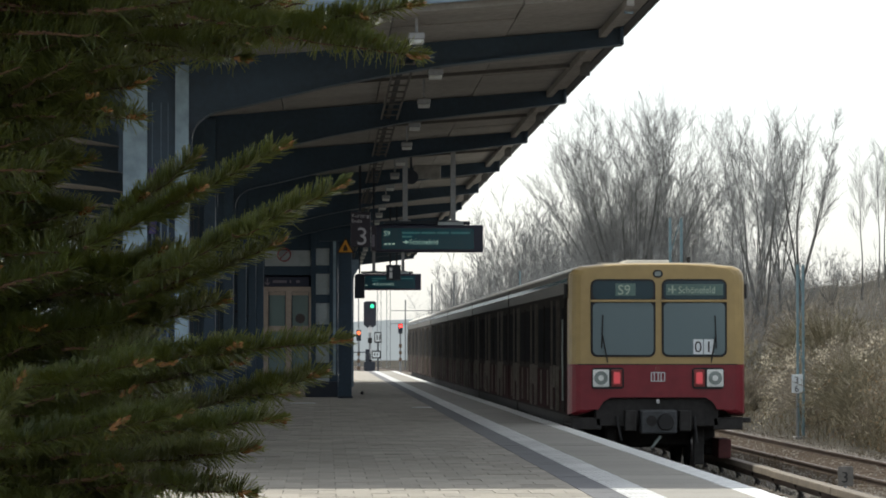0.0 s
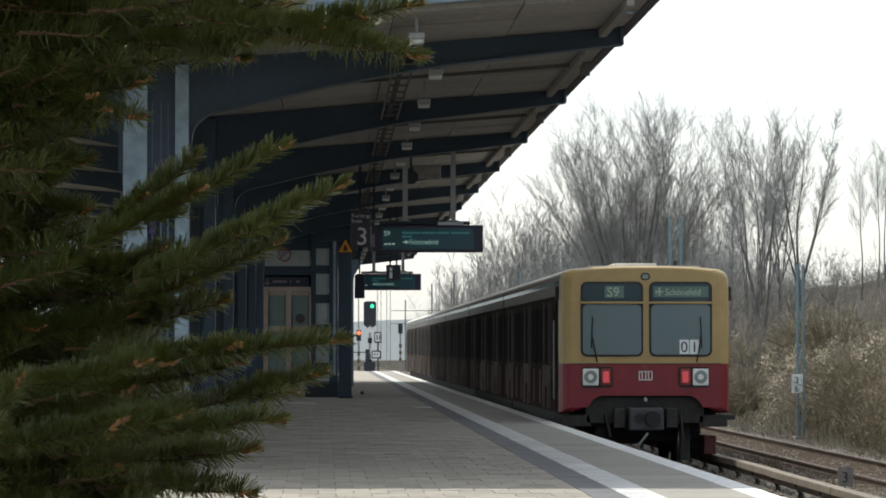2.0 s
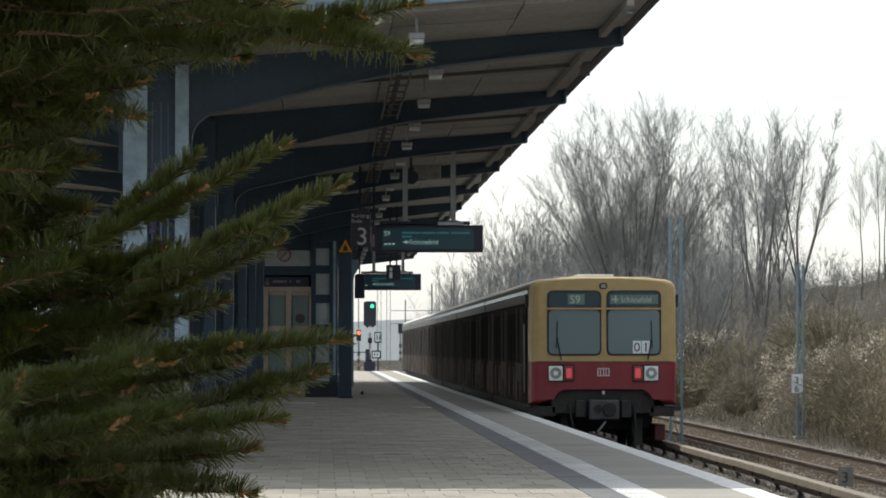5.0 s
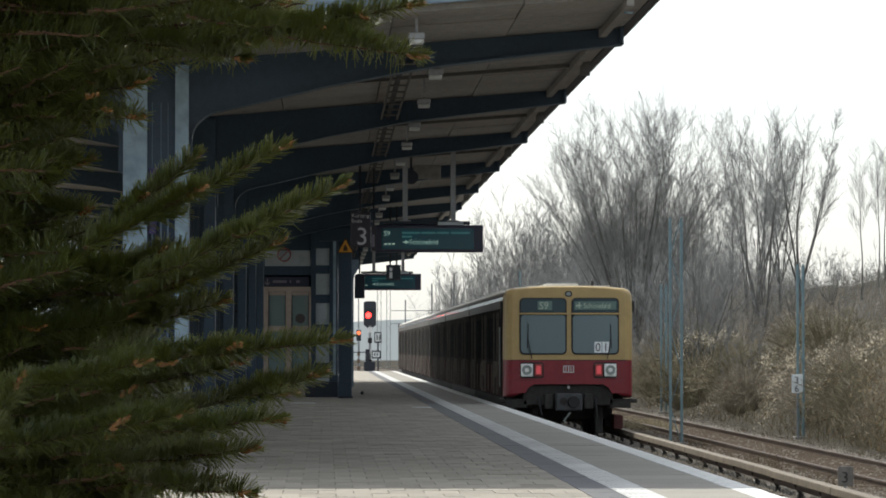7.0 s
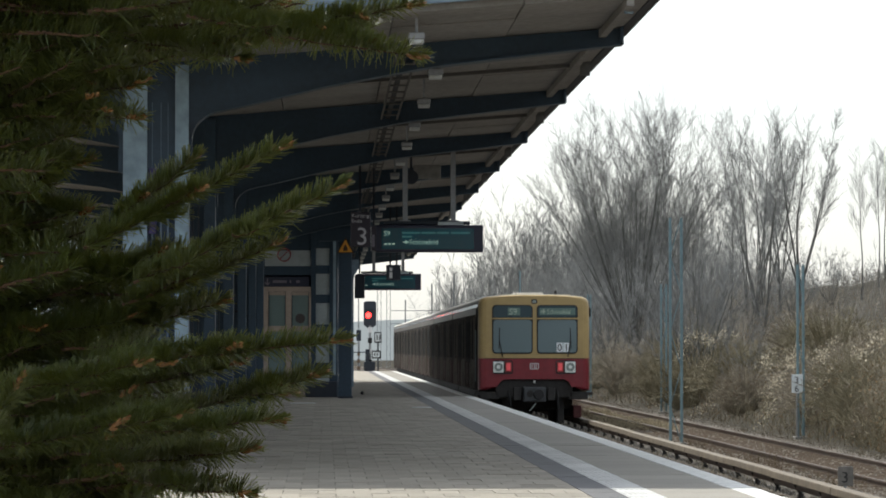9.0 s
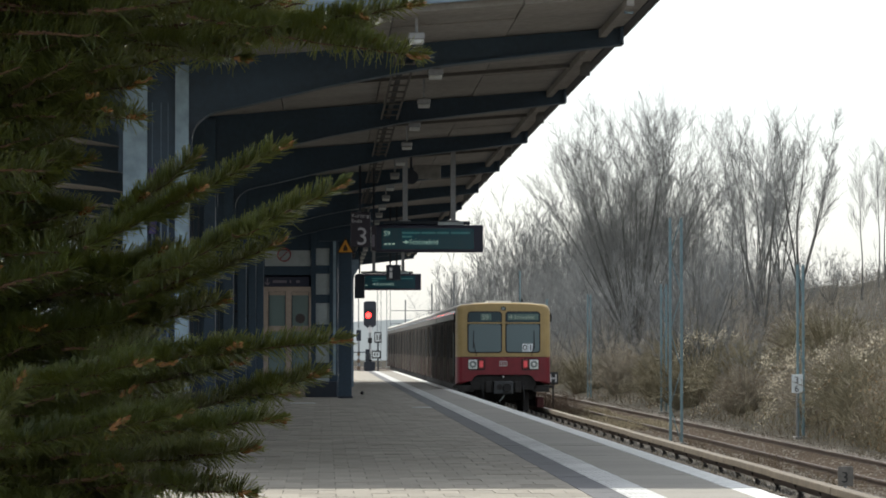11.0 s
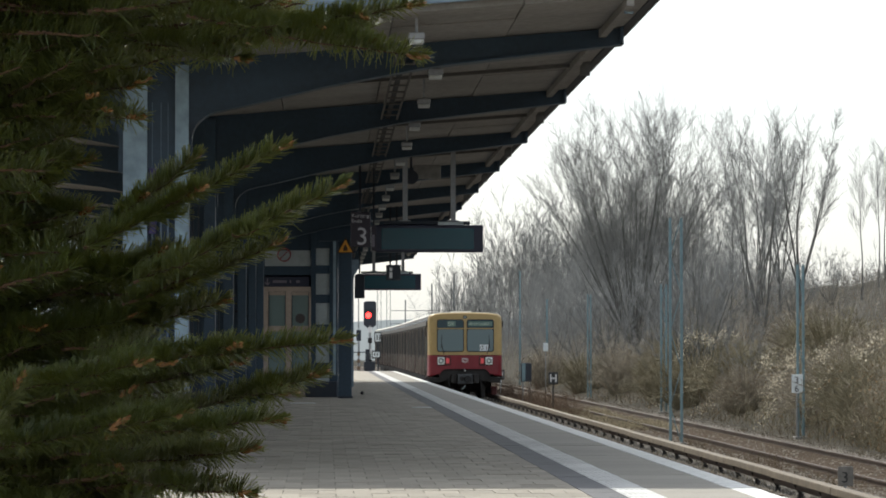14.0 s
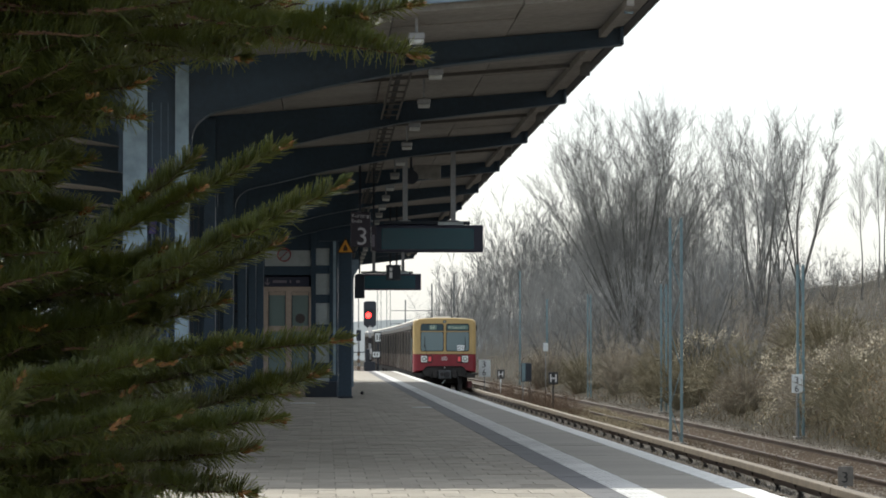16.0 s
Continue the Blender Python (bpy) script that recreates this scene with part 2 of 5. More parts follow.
def letters(name, body, size, mat, parent, at, turn=(90, 0, 0), align="LEFT", depth=0.004, squeeze=1.0):
    """Words in the built-in font, turned into a mesh; at: left end of the base line."""
    cu = bpy.data.curves.new(name, "FONT")
    cu.body, cu.size, cu.align_x, cu.extrude, cu.resolution_u = body, size, align, depth, 3
    ob = new(name, cu)
    me = bpy.data.meshes.new_from_object(ob.evaluated_get(bpy.context.evaluated_depsgraph_get()))
    bpy.data.objects.remove(ob)
    bpy.data.curves.remove(cu)
    me.materials.append(mat)
    out = new(name, me)
    me.transform(Matrix.Diagonal((squeeze, 1, 1, 1)))
    out.parent = parent
    out.matrix_basis = pose(*at, *turn)
    return out


def poly_tube(name, lines, sides=5):
    """One mesh from unbroken tapered tubes; each line is a list of (point, radius)."""
    verts, faces = [], []
    for line in lines:
        base = len(verts)
        for i, (p, r) in enumerate(line):
            d = (line[min(i + 1, len(line) - 1)][0] - line[max(i - 1, 0)][0]).normalized()
            u = d.cross(Vector((0.13, 0.2, 1))).normalized()
            w = d.cross(u)
            for k in range(sides):
                t = 2 * math.pi * k / sides
                verts.append(p + (u * math.cos(t) + w * math.sin(t)) * r)
        for i in range(len(line) - 1):
            for k in range(sides):
                j = (k + 1) % sides
                a = base + i * sides
                faces.append((a + k, a + j, a + sides + j, a + sides + k))
        faces.append(tuple(range(base, base + sides)))
        faces.append(tuple(range(len(verts) - sides, len(verts)))[::-1])
    me = bpy.data.meshes.new(name)
    me.from_pydata(verts, [], faces)
    return me


def tube_mesh(name, segments, sides=4):
    """One mesh from tapered segments (a, b, radius a, radius b)."""
    verts, faces = [], []
    for a, b, r0, r1 in segments:
        a, b = Vector(a), Vector(b)
        d = (b - a).normalized()
        u = d.orthogonal().normalized()
        w = d.cross(u)
        base = len(verts)
        for p, r in ((a, r0), (b, r1)):
            for k in range(sides):
                t = 2 * math.pi * k / sides
                verts.append(p + (u * math.cos(t) + w * math.sin(t)) * r)
        for k in range(sides):
            j = (k + 1) % sides
            faces.append((base + k, base + j, base + sides + j, base + sides + k))
    me = bpy.data.meshes.new(name)
    me.from_pydata(verts, [], faces)
    return me


# ---- ground, platform, tracks ----
RAIL_Z = -0.80          # rail head below the platform
TRACK_1, TRACK_2 = 5.62, 9.57
PLATFORM_END = 185.0


def bend(y):
    """The line swings gently to the left past the platform."""
    return -max(0.0, y - 185.0) ** 2 / 5800.0


def bank(x, y):
    """Height of the ground: level beside the tracks, then a rising bank."""
    u = max(0.0, x - bend(y) - 11.5)
    fade = 1.0 if y < 260 else max(0.0, 1 - (y - 260) / 130)
    z = -1.02 + 6.0 * fade * min(1.0, u / 17.0) ** 1.15
    return z + 0.35 * min(1, u / 4) * noise.noise(Vector((x * 0.2, y * 0.09, 0)))


def ground():
    xs = [-2500, -600, -120, -30, -9, 3.6, 4.2, 7.4, 10.9, 11.5, 12, 12.6, 13.3, 14, 15.5, 17, 19, 21, 23.5, 26, 30, 36, 50, 90, 200, 600, 2500]
    ys = [-300, -60, 0] + [20 + 5 * i for i in range(76)] + [420, 450, 520, 700, 1200, 2500, 4500]
    bm = bmesh.new()
    grid = [[bm.verts.new((x, y, bank(x, min(y, 420)) if y < 460 else -1.02)) for x in xs] for y in ys]
    for j in range(len(ys) - 1):
        for i in range(len(xs) - 1):
            bm.faces.new((grid[j][i], grid[j][i + 1], grid[j + 1][i + 1], grid[j + 1][i]))
    setting("ground", bm, SOIL, "dry grassy soil bank beside the tracks", "ground")


def sweep(outline, lo, hi, step=10.0):
    """A cross-section drawn out along the line of the track."""
    bm = bmesh.new()
    n = max(1, int((hi - lo) / step))
    rings = []
    for i in range(n + 1):
        y = lo + (hi - lo) * i / n
        rings.append([bm.verts.new((x + bend(y), y, z)) for x, z in outline])
    k = len(outline)
    for a, b in zip(rings, rings[1:]):
        for i in range(k):
            bm.faces.new((a[i], a[(i + 1) % k], b[(i + 1) % k], b[i]))
    bm.faces.new(rings[0][::-1])
    bm.faces.new(rings[-1])
    bmesh.ops.recalc_face_normals(bm, faces=bm.faces)
    return bm


def rect(x0, x1, z0, z1):
    return [(x0, z0), (x1, z0), (x1, z1), (x0, z1)]


def ballast_bed():
    bed = sweep([(3.9, -1.05), (11.9, -1.05), (11.4, -0.95), (10.9, -0.92), (8.2, -0.92), (7.6, -0.97), (7.1, -0.93), (3.9, -0.93)], -20, 420)
    ob = setting("ballast", bed, BALLAST, "dirty grey-brown track ballast", "ballast")
    # loose stones in one mesh
    rng = random.Random(3)
    verts, faces = [], []
    for i in range(17000):
        y = 40 + 110 * rng.random() ** 1.6
        x = rng.choice((rng.uniform(6.5, 8.6), rng.uniform(8.3, 11.6)))
        r = rng.uniform(0.015, 0.04)
        b = len(verts)
        z = -0.93 + rng.uniform(-0.01, 0.02)
        a = rng.uniform(0, 6.3)
        for k in range(4):
            verts.append((x + r * math.cos(a + k * 1.57), y + r * math.sin(a + k * 1.57), z + rng.uniform(-0.3, 0.3) * r))
        verts.append((x, y, z + r))
        faces += [(b + k, b + (k + 1) % 4, b + 4) for k in range(4)]
    me = bpy.data.meshes.new("stones")
    me.from_pydata(verts, [], faces)
    me.materials.append(STONE)
    st = new("stones", me)
    st.parent = ob
    tagged(st, "loose pale and dark ballast stones", kind="stuff")


def track(cx, head):
    bed = None
    for side in (-0.7175, 0.7175):
        x = cx + side
        bm = sweep([(x - 0.07, -0.95), (x + 0.07, -0.95), (x + 0.07, -0.935), (x + 0.012, -0.92), (x + 0.012, -0.84),
                    (x + 0.036, -0.83), (x + 0.036, -0.803), (x - 0.036, -0.803), (x - 0.036, -0.83),
                    (x - 0.012, -0.84), (x - 0.012, -0.92), (x - 0.07, -0.935)], -20, 420)
        ob = setting("rail", bm, RAIL, "rust-brown steel rail with a worn head", "rail")
        part("rail_head", sweep(rect(x - 0.03, x + 0.03, -0.803, -0.80), -20, 420), head, ob)
        bed = bed or ob
    tie = mesh_object("sleeper", boxed(cx - 1.25, cx + 1.25, -0.13, 0.13, -0.99, -0.905, 0.01), SLEEPER)
    tie.parent = bed
    tie.location = (0, 30, 0)
    for i in range(1, 180):
        o = tie.copy()
        scene.collection.objects.link(o)
        y = 30 + i * 0.65
        o.location = (bend(y), y, 0)


def platform():
    ob = setting("platform", prism(bmesh.new(), [(-9.0, -1.2), (3.80, -1.2), (3.80, -0.25), (4.0, -0.22), (4.0, -0.03), (-9.0, -0.03)], "y", -15, PLATFORM_END),
                 CONCRETE, "concrete platform body with an overhanging edge", "platform")
    rng = random.Random(11)
    # edge slabs, half of each painted white
    slab = boxed(2.972, 3.752, 0.004, 0.996, -0.03, 0.0, 0.006)
    line = boxed(3.758, 4.003, 0.003, 0.997, -0.06, 0.004, 0.008)
    guide = boxed(2.645, 2.966, 0.004, 0.496, -0.03, 0.0)
    for k in range(6):
        x = 2.662 + k * 0.049
        box(guide, x, x + 0.026, 0.01, 0.49, 0.0, 0.006)
    dark = boxed(2.335, 2.639, 0.004, 0.496, -0.03, 0.001)
    kinds = ((slab, "edge_slab", PAVING_WARM, 1.0, 100), (line, "edge_stone", WHITE_PAINT, 1.0, 100), (guide, "guide_slab", WHITE_WORN, 0.5, 160), (dark, "dark_slab", PAVING_DARK, 0.5, 160))
    for bm, name, mat, step, n in kinds:
        first = part(name, bm, mat, ob)
        first.location = (0, 24, 0)
        for i in range(1, n):
            o = first.copy()
            scene.collection.objects.link(o)
            o.location = (rng.uniform(-0.002, 0.002), 24 + i * step, rng.uniform(-0.002, 0.002))
    far = 24 + 100
    part("edge_slab_far", boxed(2.972, 3.752, far, PLATFORM_END, -0.03, 0.0), PAVING_WARM, ob)
    part("edge_stone_far", boxed(3.758, 4.003, far, PLATFORM_END, -0.06, 0.004), WHITE_PAINT, ob)
    part("guide_slab_far", boxed(2.645, 2.966, 24 + 80, PLATFORM_END, -0.03, 0.004), WHITE_WORN, ob)
    part("dark_slab_far", boxed(2.335, 2.639, 24 + 80, PLATFORM_END, -0.03, 0.001), PAVING_DARK, ob)
    # field of concrete slabs in staggered rows
    w, d = 0.32, 0.62
    paver = None
    verts, faces = [], []
    count = 0
    for r in range(170):
        y = 27.0 + r * d
        for c in range(18):
            x = 2.33 - w * (c + 1) + (w / 2 if r % 2 else 0) - (w if r % 2 else 0)
            ww = w
            if r % 2 and c == 0:
                x, ww = 2.33 - w / 2, w / 2
            elif r % 2:
                x = 2.33 - w / 2 - w * c
            if x < -2.9 - max(0, (y - 60)) * 0.02:
                continue
            dz = rng.uniform(-0.003, 0.002)
            if count < 300 and ww == w:
                if paver is None:
                    paver = part("paver", boxed(0.003, w - 0.003, 0.009, d - 0.009, -0.03, 0.0, 0.004), PAVING, ob)
                    o = paver
                else:
                    o = paver.copy()
                    scene.collection.objects.link(o)
                o.matrix_basis = pose(x, y, dz, rng.uniform(-0.2, 0.2), rng.uniform(-0.25, 0.25), rng.uniform(-0.3, 0.3))
                count += 1
            else:
                b = len(verts)
                for z in (-0.03, dz):
                    verts += [(x + 0.003, y + 0.009, z), (x + ww - 0.003, y + 0.009, z), (x + ww - 0.003, y + d - 0.009, z), (x + 0.003, y + d - 0.009, z)]
                faces += [(b + 4, b + 5, b + 6, b + 7)] + [(b + k, b + (k + 1) % 4, b + 4 + (k + 1) % 4, b + 4 + k) for k in range(4)]
    me = bpy.data.meshes.new("paver_field")
    me.from_pydata(verts, [], faces)
    me.materials.append(PAVING_FIELD)
    o = new("paver_field", me)
    o.parent = ob
    tagged(o, "grey concrete pavers in staggered rows", kind="stuff")
    part("cover_strip", boxed(1.90, 2.32, 70.6, 70.95, 0.0, 0.006), CARD_GREY, ob, "pale metal joint cover")
    part("cover_strip", boxed(-0.85, -0.25, 76.3, 76.7, 0.0, 0.006), CARD_GREY, ob, "pale metal joint cover")
    part("joint_bed", boxed(-8.9, 2.33, 20, PLATFORM_END, -0.03, -0.012), JOINT, ob, "dark sandy joint bed")
    part("far_paving", boxed(-8.9, 2.33, 132.4, PLATFORM_END, -0.03, 0.0), PAVING_FIELD, ob)
    part("side_paving", boxed(-8.9, -3.6, 10, 132.4, -0.03, 0.0), PAVING_FIELD, ob)
    part("near_paving", boxed(-8.9, 2.33, -14, 27.0, -0.03, 0.0), PAVING_FIELD, ob)
    part("near_edge", boxed(2.33, 4.0, -14, 24.0, -0.03, 0.0), PAVING_FIELD, ob)


def guard_rail():
    """Covered third rail beside the first track, on iron brackets."""
    ob = setting("third_rail", sweep(rect(6.98, 7.03, -0.80, -0.70), -10, 400), RAIL, "covered conductor rail on iron brackets beside the track", "third rail")
    board = part("guard_board", boxed(6.93, 7.10, 0.008, 5.99, -0.715, -0.60, 0.014), WOOD_GUARD, ob, "weathered brown guard board")
    board.location = (0, 26, 0)
    rng = random.Random(4)
    for i in range(1, 24):
        o = board.copy()
        scene.collection.objects.link(o)
        o.location = (rng.uniform(-0.008, 0.008), 26 + i * 6, rng.uniform(-0.006, 0.006))
    part("guard_board_far", sweep(rect(6.93, 7.10, -0.715, -0.60), 170.2, 400), WOOD_GUARD, ob)
    bm = boxed(6.97, 7.07, -0.07, 0.07, -1.0, -0.93)
    rod(bm, (7.03, 0, -0.97), (7.06, 0, -0.85), 0.045)
    rod(bm, (7.06, 0, -0.85), (6.98, 0, -0.71), 0.04)
    first = part("bracket", bm, UNDER, ob, "sooty iron bracket")
    first.location = (0, 26, 0)
    for i in range(1, 56):
        o = first.copy()
        scene.collection.objects.link(o)
        o.location = (0, 26 + i * 2.4, 0)


# Unseen wall added behind the camera to cut the skylight on the fir.
setting("sky_cut_wall", boxed(-14, 14, -9.3, -9.0, -1.1, 5.5), WALL_DARK, "plain dark unseen wall added behind the platform's end to shade the fir", "wall")
ground()
ballast_bed()
track(TRACK_1, RAIL_TOP)
track(TRACK_2, RAIL)
platform()
guard_rail()


# ---- train: six coupled carriages, the last one with a cab at its end ----
CAR = 18.1


def car_profile(grow=0.0, floor=0.95):
    """Cross-section over the rail: straight sides, rounded cantrail, low arched roof."""
    w = 1.5 + grow
    pts = [(-w, floor), (-w, 1.4), (-w, 2.0), (-w, 2.6), (-w + 0.005, 3.25), (-w + 0.02, 3.37), (-w + 0.075, 3.445), (-w + 0.19, 3.497), (-w + 0.6, 3.535), (-0.4, 3.555)]
    return pts + [(-x, z) for x, z in pts[::-1]]


def carriage(cab):
    car = thing("carriage", "dark-windowed ochre and wine-red railcar coupled into a train", "railcar", "carriages of the train")
    y0, y1 = (0.40 if cab else 0.16), CAR - 0.16
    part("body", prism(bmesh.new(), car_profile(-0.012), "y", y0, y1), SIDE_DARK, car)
    edge = [(-1.462, 3.404)] + car_profile(0.002)[6:-6] + [(1.462, 3.404)]
    roof = [(x, z + 0.006) for x, z in edge] + [(x * 0.99, z - 0.012) for x, z in edge[::-1]]
    part("roof", prism(bmesh.new(), roof, "y", 0.24 if cab else y0 - 0.02, y1 + 0.02), ROOF_LIGHT, car, "pale dusty arched roof")
    for s in (-1, 1):
        part("side_panel", boxed(s * 1.484, s * 1.500, y0, y1, 0.98, 1.72), SIDE_RED, car, "wine-red lower side panel darkened with shade")
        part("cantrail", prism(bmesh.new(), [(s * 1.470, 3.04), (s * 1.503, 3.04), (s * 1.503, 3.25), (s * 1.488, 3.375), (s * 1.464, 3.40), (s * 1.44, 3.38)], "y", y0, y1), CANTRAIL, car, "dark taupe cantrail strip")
        # Glossy strip added only to catch the signal's red glint on the side.
        part("glint_strip", boxed(s * 1.49, s * 1.509, y0, y1, 3.22, 3.30, 0.004), GLINT_STRIP, car, "polished dark strip added to catch the red signal's glint")
        for d in (3.2, 9.05, 14.9):
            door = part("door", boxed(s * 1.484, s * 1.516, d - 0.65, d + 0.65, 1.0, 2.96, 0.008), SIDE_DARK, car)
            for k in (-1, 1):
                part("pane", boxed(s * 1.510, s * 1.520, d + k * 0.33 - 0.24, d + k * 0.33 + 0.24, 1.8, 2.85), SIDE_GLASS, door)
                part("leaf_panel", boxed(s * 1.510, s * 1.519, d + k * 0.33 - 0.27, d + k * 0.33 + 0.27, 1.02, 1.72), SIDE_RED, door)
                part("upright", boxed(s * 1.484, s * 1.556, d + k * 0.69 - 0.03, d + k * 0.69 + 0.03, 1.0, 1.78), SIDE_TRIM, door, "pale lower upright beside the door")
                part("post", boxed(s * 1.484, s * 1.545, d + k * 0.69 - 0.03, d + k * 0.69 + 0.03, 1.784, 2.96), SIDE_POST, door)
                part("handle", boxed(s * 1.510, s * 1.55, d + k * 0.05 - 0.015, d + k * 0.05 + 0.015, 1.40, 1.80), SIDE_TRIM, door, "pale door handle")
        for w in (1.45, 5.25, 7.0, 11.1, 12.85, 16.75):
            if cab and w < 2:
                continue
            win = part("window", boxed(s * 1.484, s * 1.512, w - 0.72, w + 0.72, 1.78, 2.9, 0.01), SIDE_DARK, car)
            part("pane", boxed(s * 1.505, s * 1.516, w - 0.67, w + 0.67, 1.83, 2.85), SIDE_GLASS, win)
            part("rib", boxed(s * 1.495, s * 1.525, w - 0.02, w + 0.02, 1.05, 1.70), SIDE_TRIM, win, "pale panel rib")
    for y in (3.0, CAR - 3.0):
        bogie = part("bogie", boxed(-1.15, 1.15, y - 1.5, y + 1.5, 0.42, 0.72, 0.03), UNDER, car)
        for dy in (-1.1, 1.1):
            for x in (-0.75, 0.75):
                part("wheel", rodded((x - 0.07, y + dy, 0.45), (x + 0.07, y + dy, 0.45), 0.45, sides=24), UNDER, bogie)
            part("axle", rodded((-0.7, y + dy, 0.45), (0.7, y + dy, 0.45), 0.08), UNDER, bogie)
        for x in (-1.1, 1.1):
            part("spring_box", boxed(x - 0.12, x + 0.12, y - 1.3, y + 1.3, 0.25, 0.5, 0.03), UNDER, bogie)
    part("underframe", boxed(-1.3, 1.3, y0 + 0.1, y1, 0.72, 0.96), UNDER, car)
    part("equipment_box", boxed(-1.2, 1.2, 6.0, 12.0, 0.30, 0.72, 0.03), UNDER, car)
    part("vent", boxed(-0.45, 0.30, 1.0, 3.2, 3.55, 3.625, 0.015), ROOF_LIGHT, car, "flat pale roof ventilator")
    if not cab:
        part("gangway", boxed(-0.6, 0.6, -0.16, 0.16, 1.0, 3.1), RUBBER, car, "black gangway bellows")
    return car


def cab_front(car):
    """The cab end: rounded corners, ochre above, wine-red below, apron cut out over the coupler."""
    rings_y = ((0.44, 0.0), (0.30, 0.0), (0.16, 0.012), (0.07, 0.05), (0.02, 0.11), (0.0, 0.19))

    def shell(keep, low):
        bm = bmesh.new()
        rings = []
        for y, ins in rings_y:
            ring = []
            for x, z in keep:
                k = 1 - ins / 1.5
                zz = z if z < 2.6 else z - ins * 0.22 * (z - 2.6)
                if low and z < 1.0:
                    zz = z + ins * 0.5
                ring.append(bm.verts.new((x * k, y, zz)))
            rings.append(ring)
        n = len(keep)
        for a, b in zip(rings, rings[1:]):
            for i in range(n):
                j = (i + 1) % n
                bm.faces.new((a[i], a[j], b[j], b[i]))
        bm.faces.new(rings[-1])
        bmesh.ops.recalc_face_normals(bm, faces=bm.faces)
        return bm
    prof = car_profile(0.003)
    upper = [(-1.503, 1.832), (-1.503, 2.0)] + [p for p in prof if p[1] >= 2.3] + [(1.503, 2.0), (1.503, 1.832)]
    top = part("cab_upper", shell(upper, False), YELLOW, car, "ochre-yellow upper cab")
    apron = [(-1.503, 1.828), (-1.503, 0.98), (-1.40, 0.96), (-1.26, 0.98), (-1.16, 1.06), (-1.06, 1.20), (-0.92, 1.27), (0.92, 1.27), (1.06, 1.20), (1.16, 1.06), (1.26, 0.98), (1.40, 0.96), (1.503, 0.98), (1.503, 1.828)]
    low = part("cab_lower", shell(apron, True), RED, car, "wine-red lower cab and apron")
    part("waist_strip", boxed(-1.36, 1.36, -0.006, 0.02, 1.822, 1.838), RUBBER, car)
    for x0, x1, side in ((-1.115, -0.065, -1), (0.09, 1.15, 1)):
        frame_ = prism(bmesh.new(), rounded(x0 - 0.025, x1 + 0.025, 1.955, 3.275, 0.11), "y", -0.016, 0.02)
        win = part("windscreen", frame_, RUBBER, car, "black-sealed windscreen")
        part("pane", prism(bmesh.new(), rounded(x0 + 0.01, x1 - 0.01, 1.99, 2.875, 0.085), "y", -0.022, -0.01), TRAIN_GLASS, win, "blue-grey windscreen glass")
        part("header_pane", prism(bmesh.new(), rounded(x0 + 0.01, x1 - 0.01, 2.935, 3.24, 0.08), "y", -0.022, -0.01), HEADER_GLASS, win, "dark glass over the destination box")
        part("bar", boxed(x0 - 0.03, x1 + 0.03, -0.045, -0.015, 2.885, 2.925, 0.008), YELLOW, win, "ochre cross bar")
        # wiper: arm from below the pane, blade along the glass
        bx = x0 + 0.26 if side < 0 else x1 - 0.25
        tx = x0 + 0.17 if side < 0 else x1 - 0.17
        wip = part("wiper", rodded((bx, -0.05, 1.86), (tx, -0.05, 2.32), 0.012, sides=6), RUBBER, car)
        part("blade", rodded((tx + 0.012 * side, -0.035, 2.10), (tx - 0.01 * side, -0.035, 2.66), 0.011, sides=6), RUBBER, wip)
    # route number and destination in the header panes
    part("number_field", boxed(-0.72, -0.38, -0.026, -0.023, 2.99, 3.20), ROLL_GREEN, car, "grey-green route number field")
    letters("route_number", "S9", 0.235, ROLL_TEXT, car, (-0.685, -0.027, 3.012), depth=0.001)
    part("destination_field", boxed(0.14, 1.11, -0.026, -0.023, 3.00, 3.19), ROLL_GREEN, car, "grey-green destination field")
    letters("destination", "Schönefeld", 0.168, ROLL_TEXT, car, (0.345, -0.027, 3.035), depth=0.001, squeeze=0.86)
    plane = bmesh.new()
    box(plane, 0.18, 0.31, -0.030, -0.027, 3.085, 3.105)
    box(plane, 0.235, 0.262, -0.030, -0.027, 3.03, 3.165)
    box(plane, 0.18, 0.195, -0.030, -0.027, 3.06, 3.13)
    part("plane_mark", plane, ROLL_TEXT, car, "small aeroplane mark")
    # running number cards behind the right-hand glass
    for i, d in enumerate("01"):
        c = part("number_card", boxed(0.60 + i * 0.18, 0.765 + i * 0.18, -0.027, -0.024, 2.0, 2.255, 0.0), CARD, car, "white number card")
        letters("digit", d, 0.27, RUBBER, c, (0.615 + i * 0.18, -0.029, 2.035), depth=0.001)
    # lamps
    for s in (-1, 1):
        lamp = part("lamp_housing", prism(bmesh.new(), rounded(s * 0.85 - 0.27, s * 0.85 + 0.27, 1.415, 1.775, 0.05), "y", -0.03, 0.02), RUBBER, car, "black lamp housing")
        hx, tx = s * 0.97, s * 0.70
        part("headlight", boxed(hx - 0.14, hx + 0.14, -0.045, -0.02, 1.45, 1.745, 0.02), LENS_WHITE, lamp, "white headlight surround")
        part("lens", rodded((hx, -0.056, 1.60), (hx, -0.03, 1.60), 0.115, sides=24), LENS_GREY, lamp, "grey glass headlight lens")
        part("bulb", rodded((hx, -0.062, 1.60), (hx, -0.05, 1.60), 0.05, sides=16), LENS_WHITE, lamp)
        part("tail_light_surround", boxed(tx - 0.095, tx + 0.095, -0.045, -0.02, 1.45, 1.745, 0.015), TAIL_DARK, lamp, "dark red tail light")
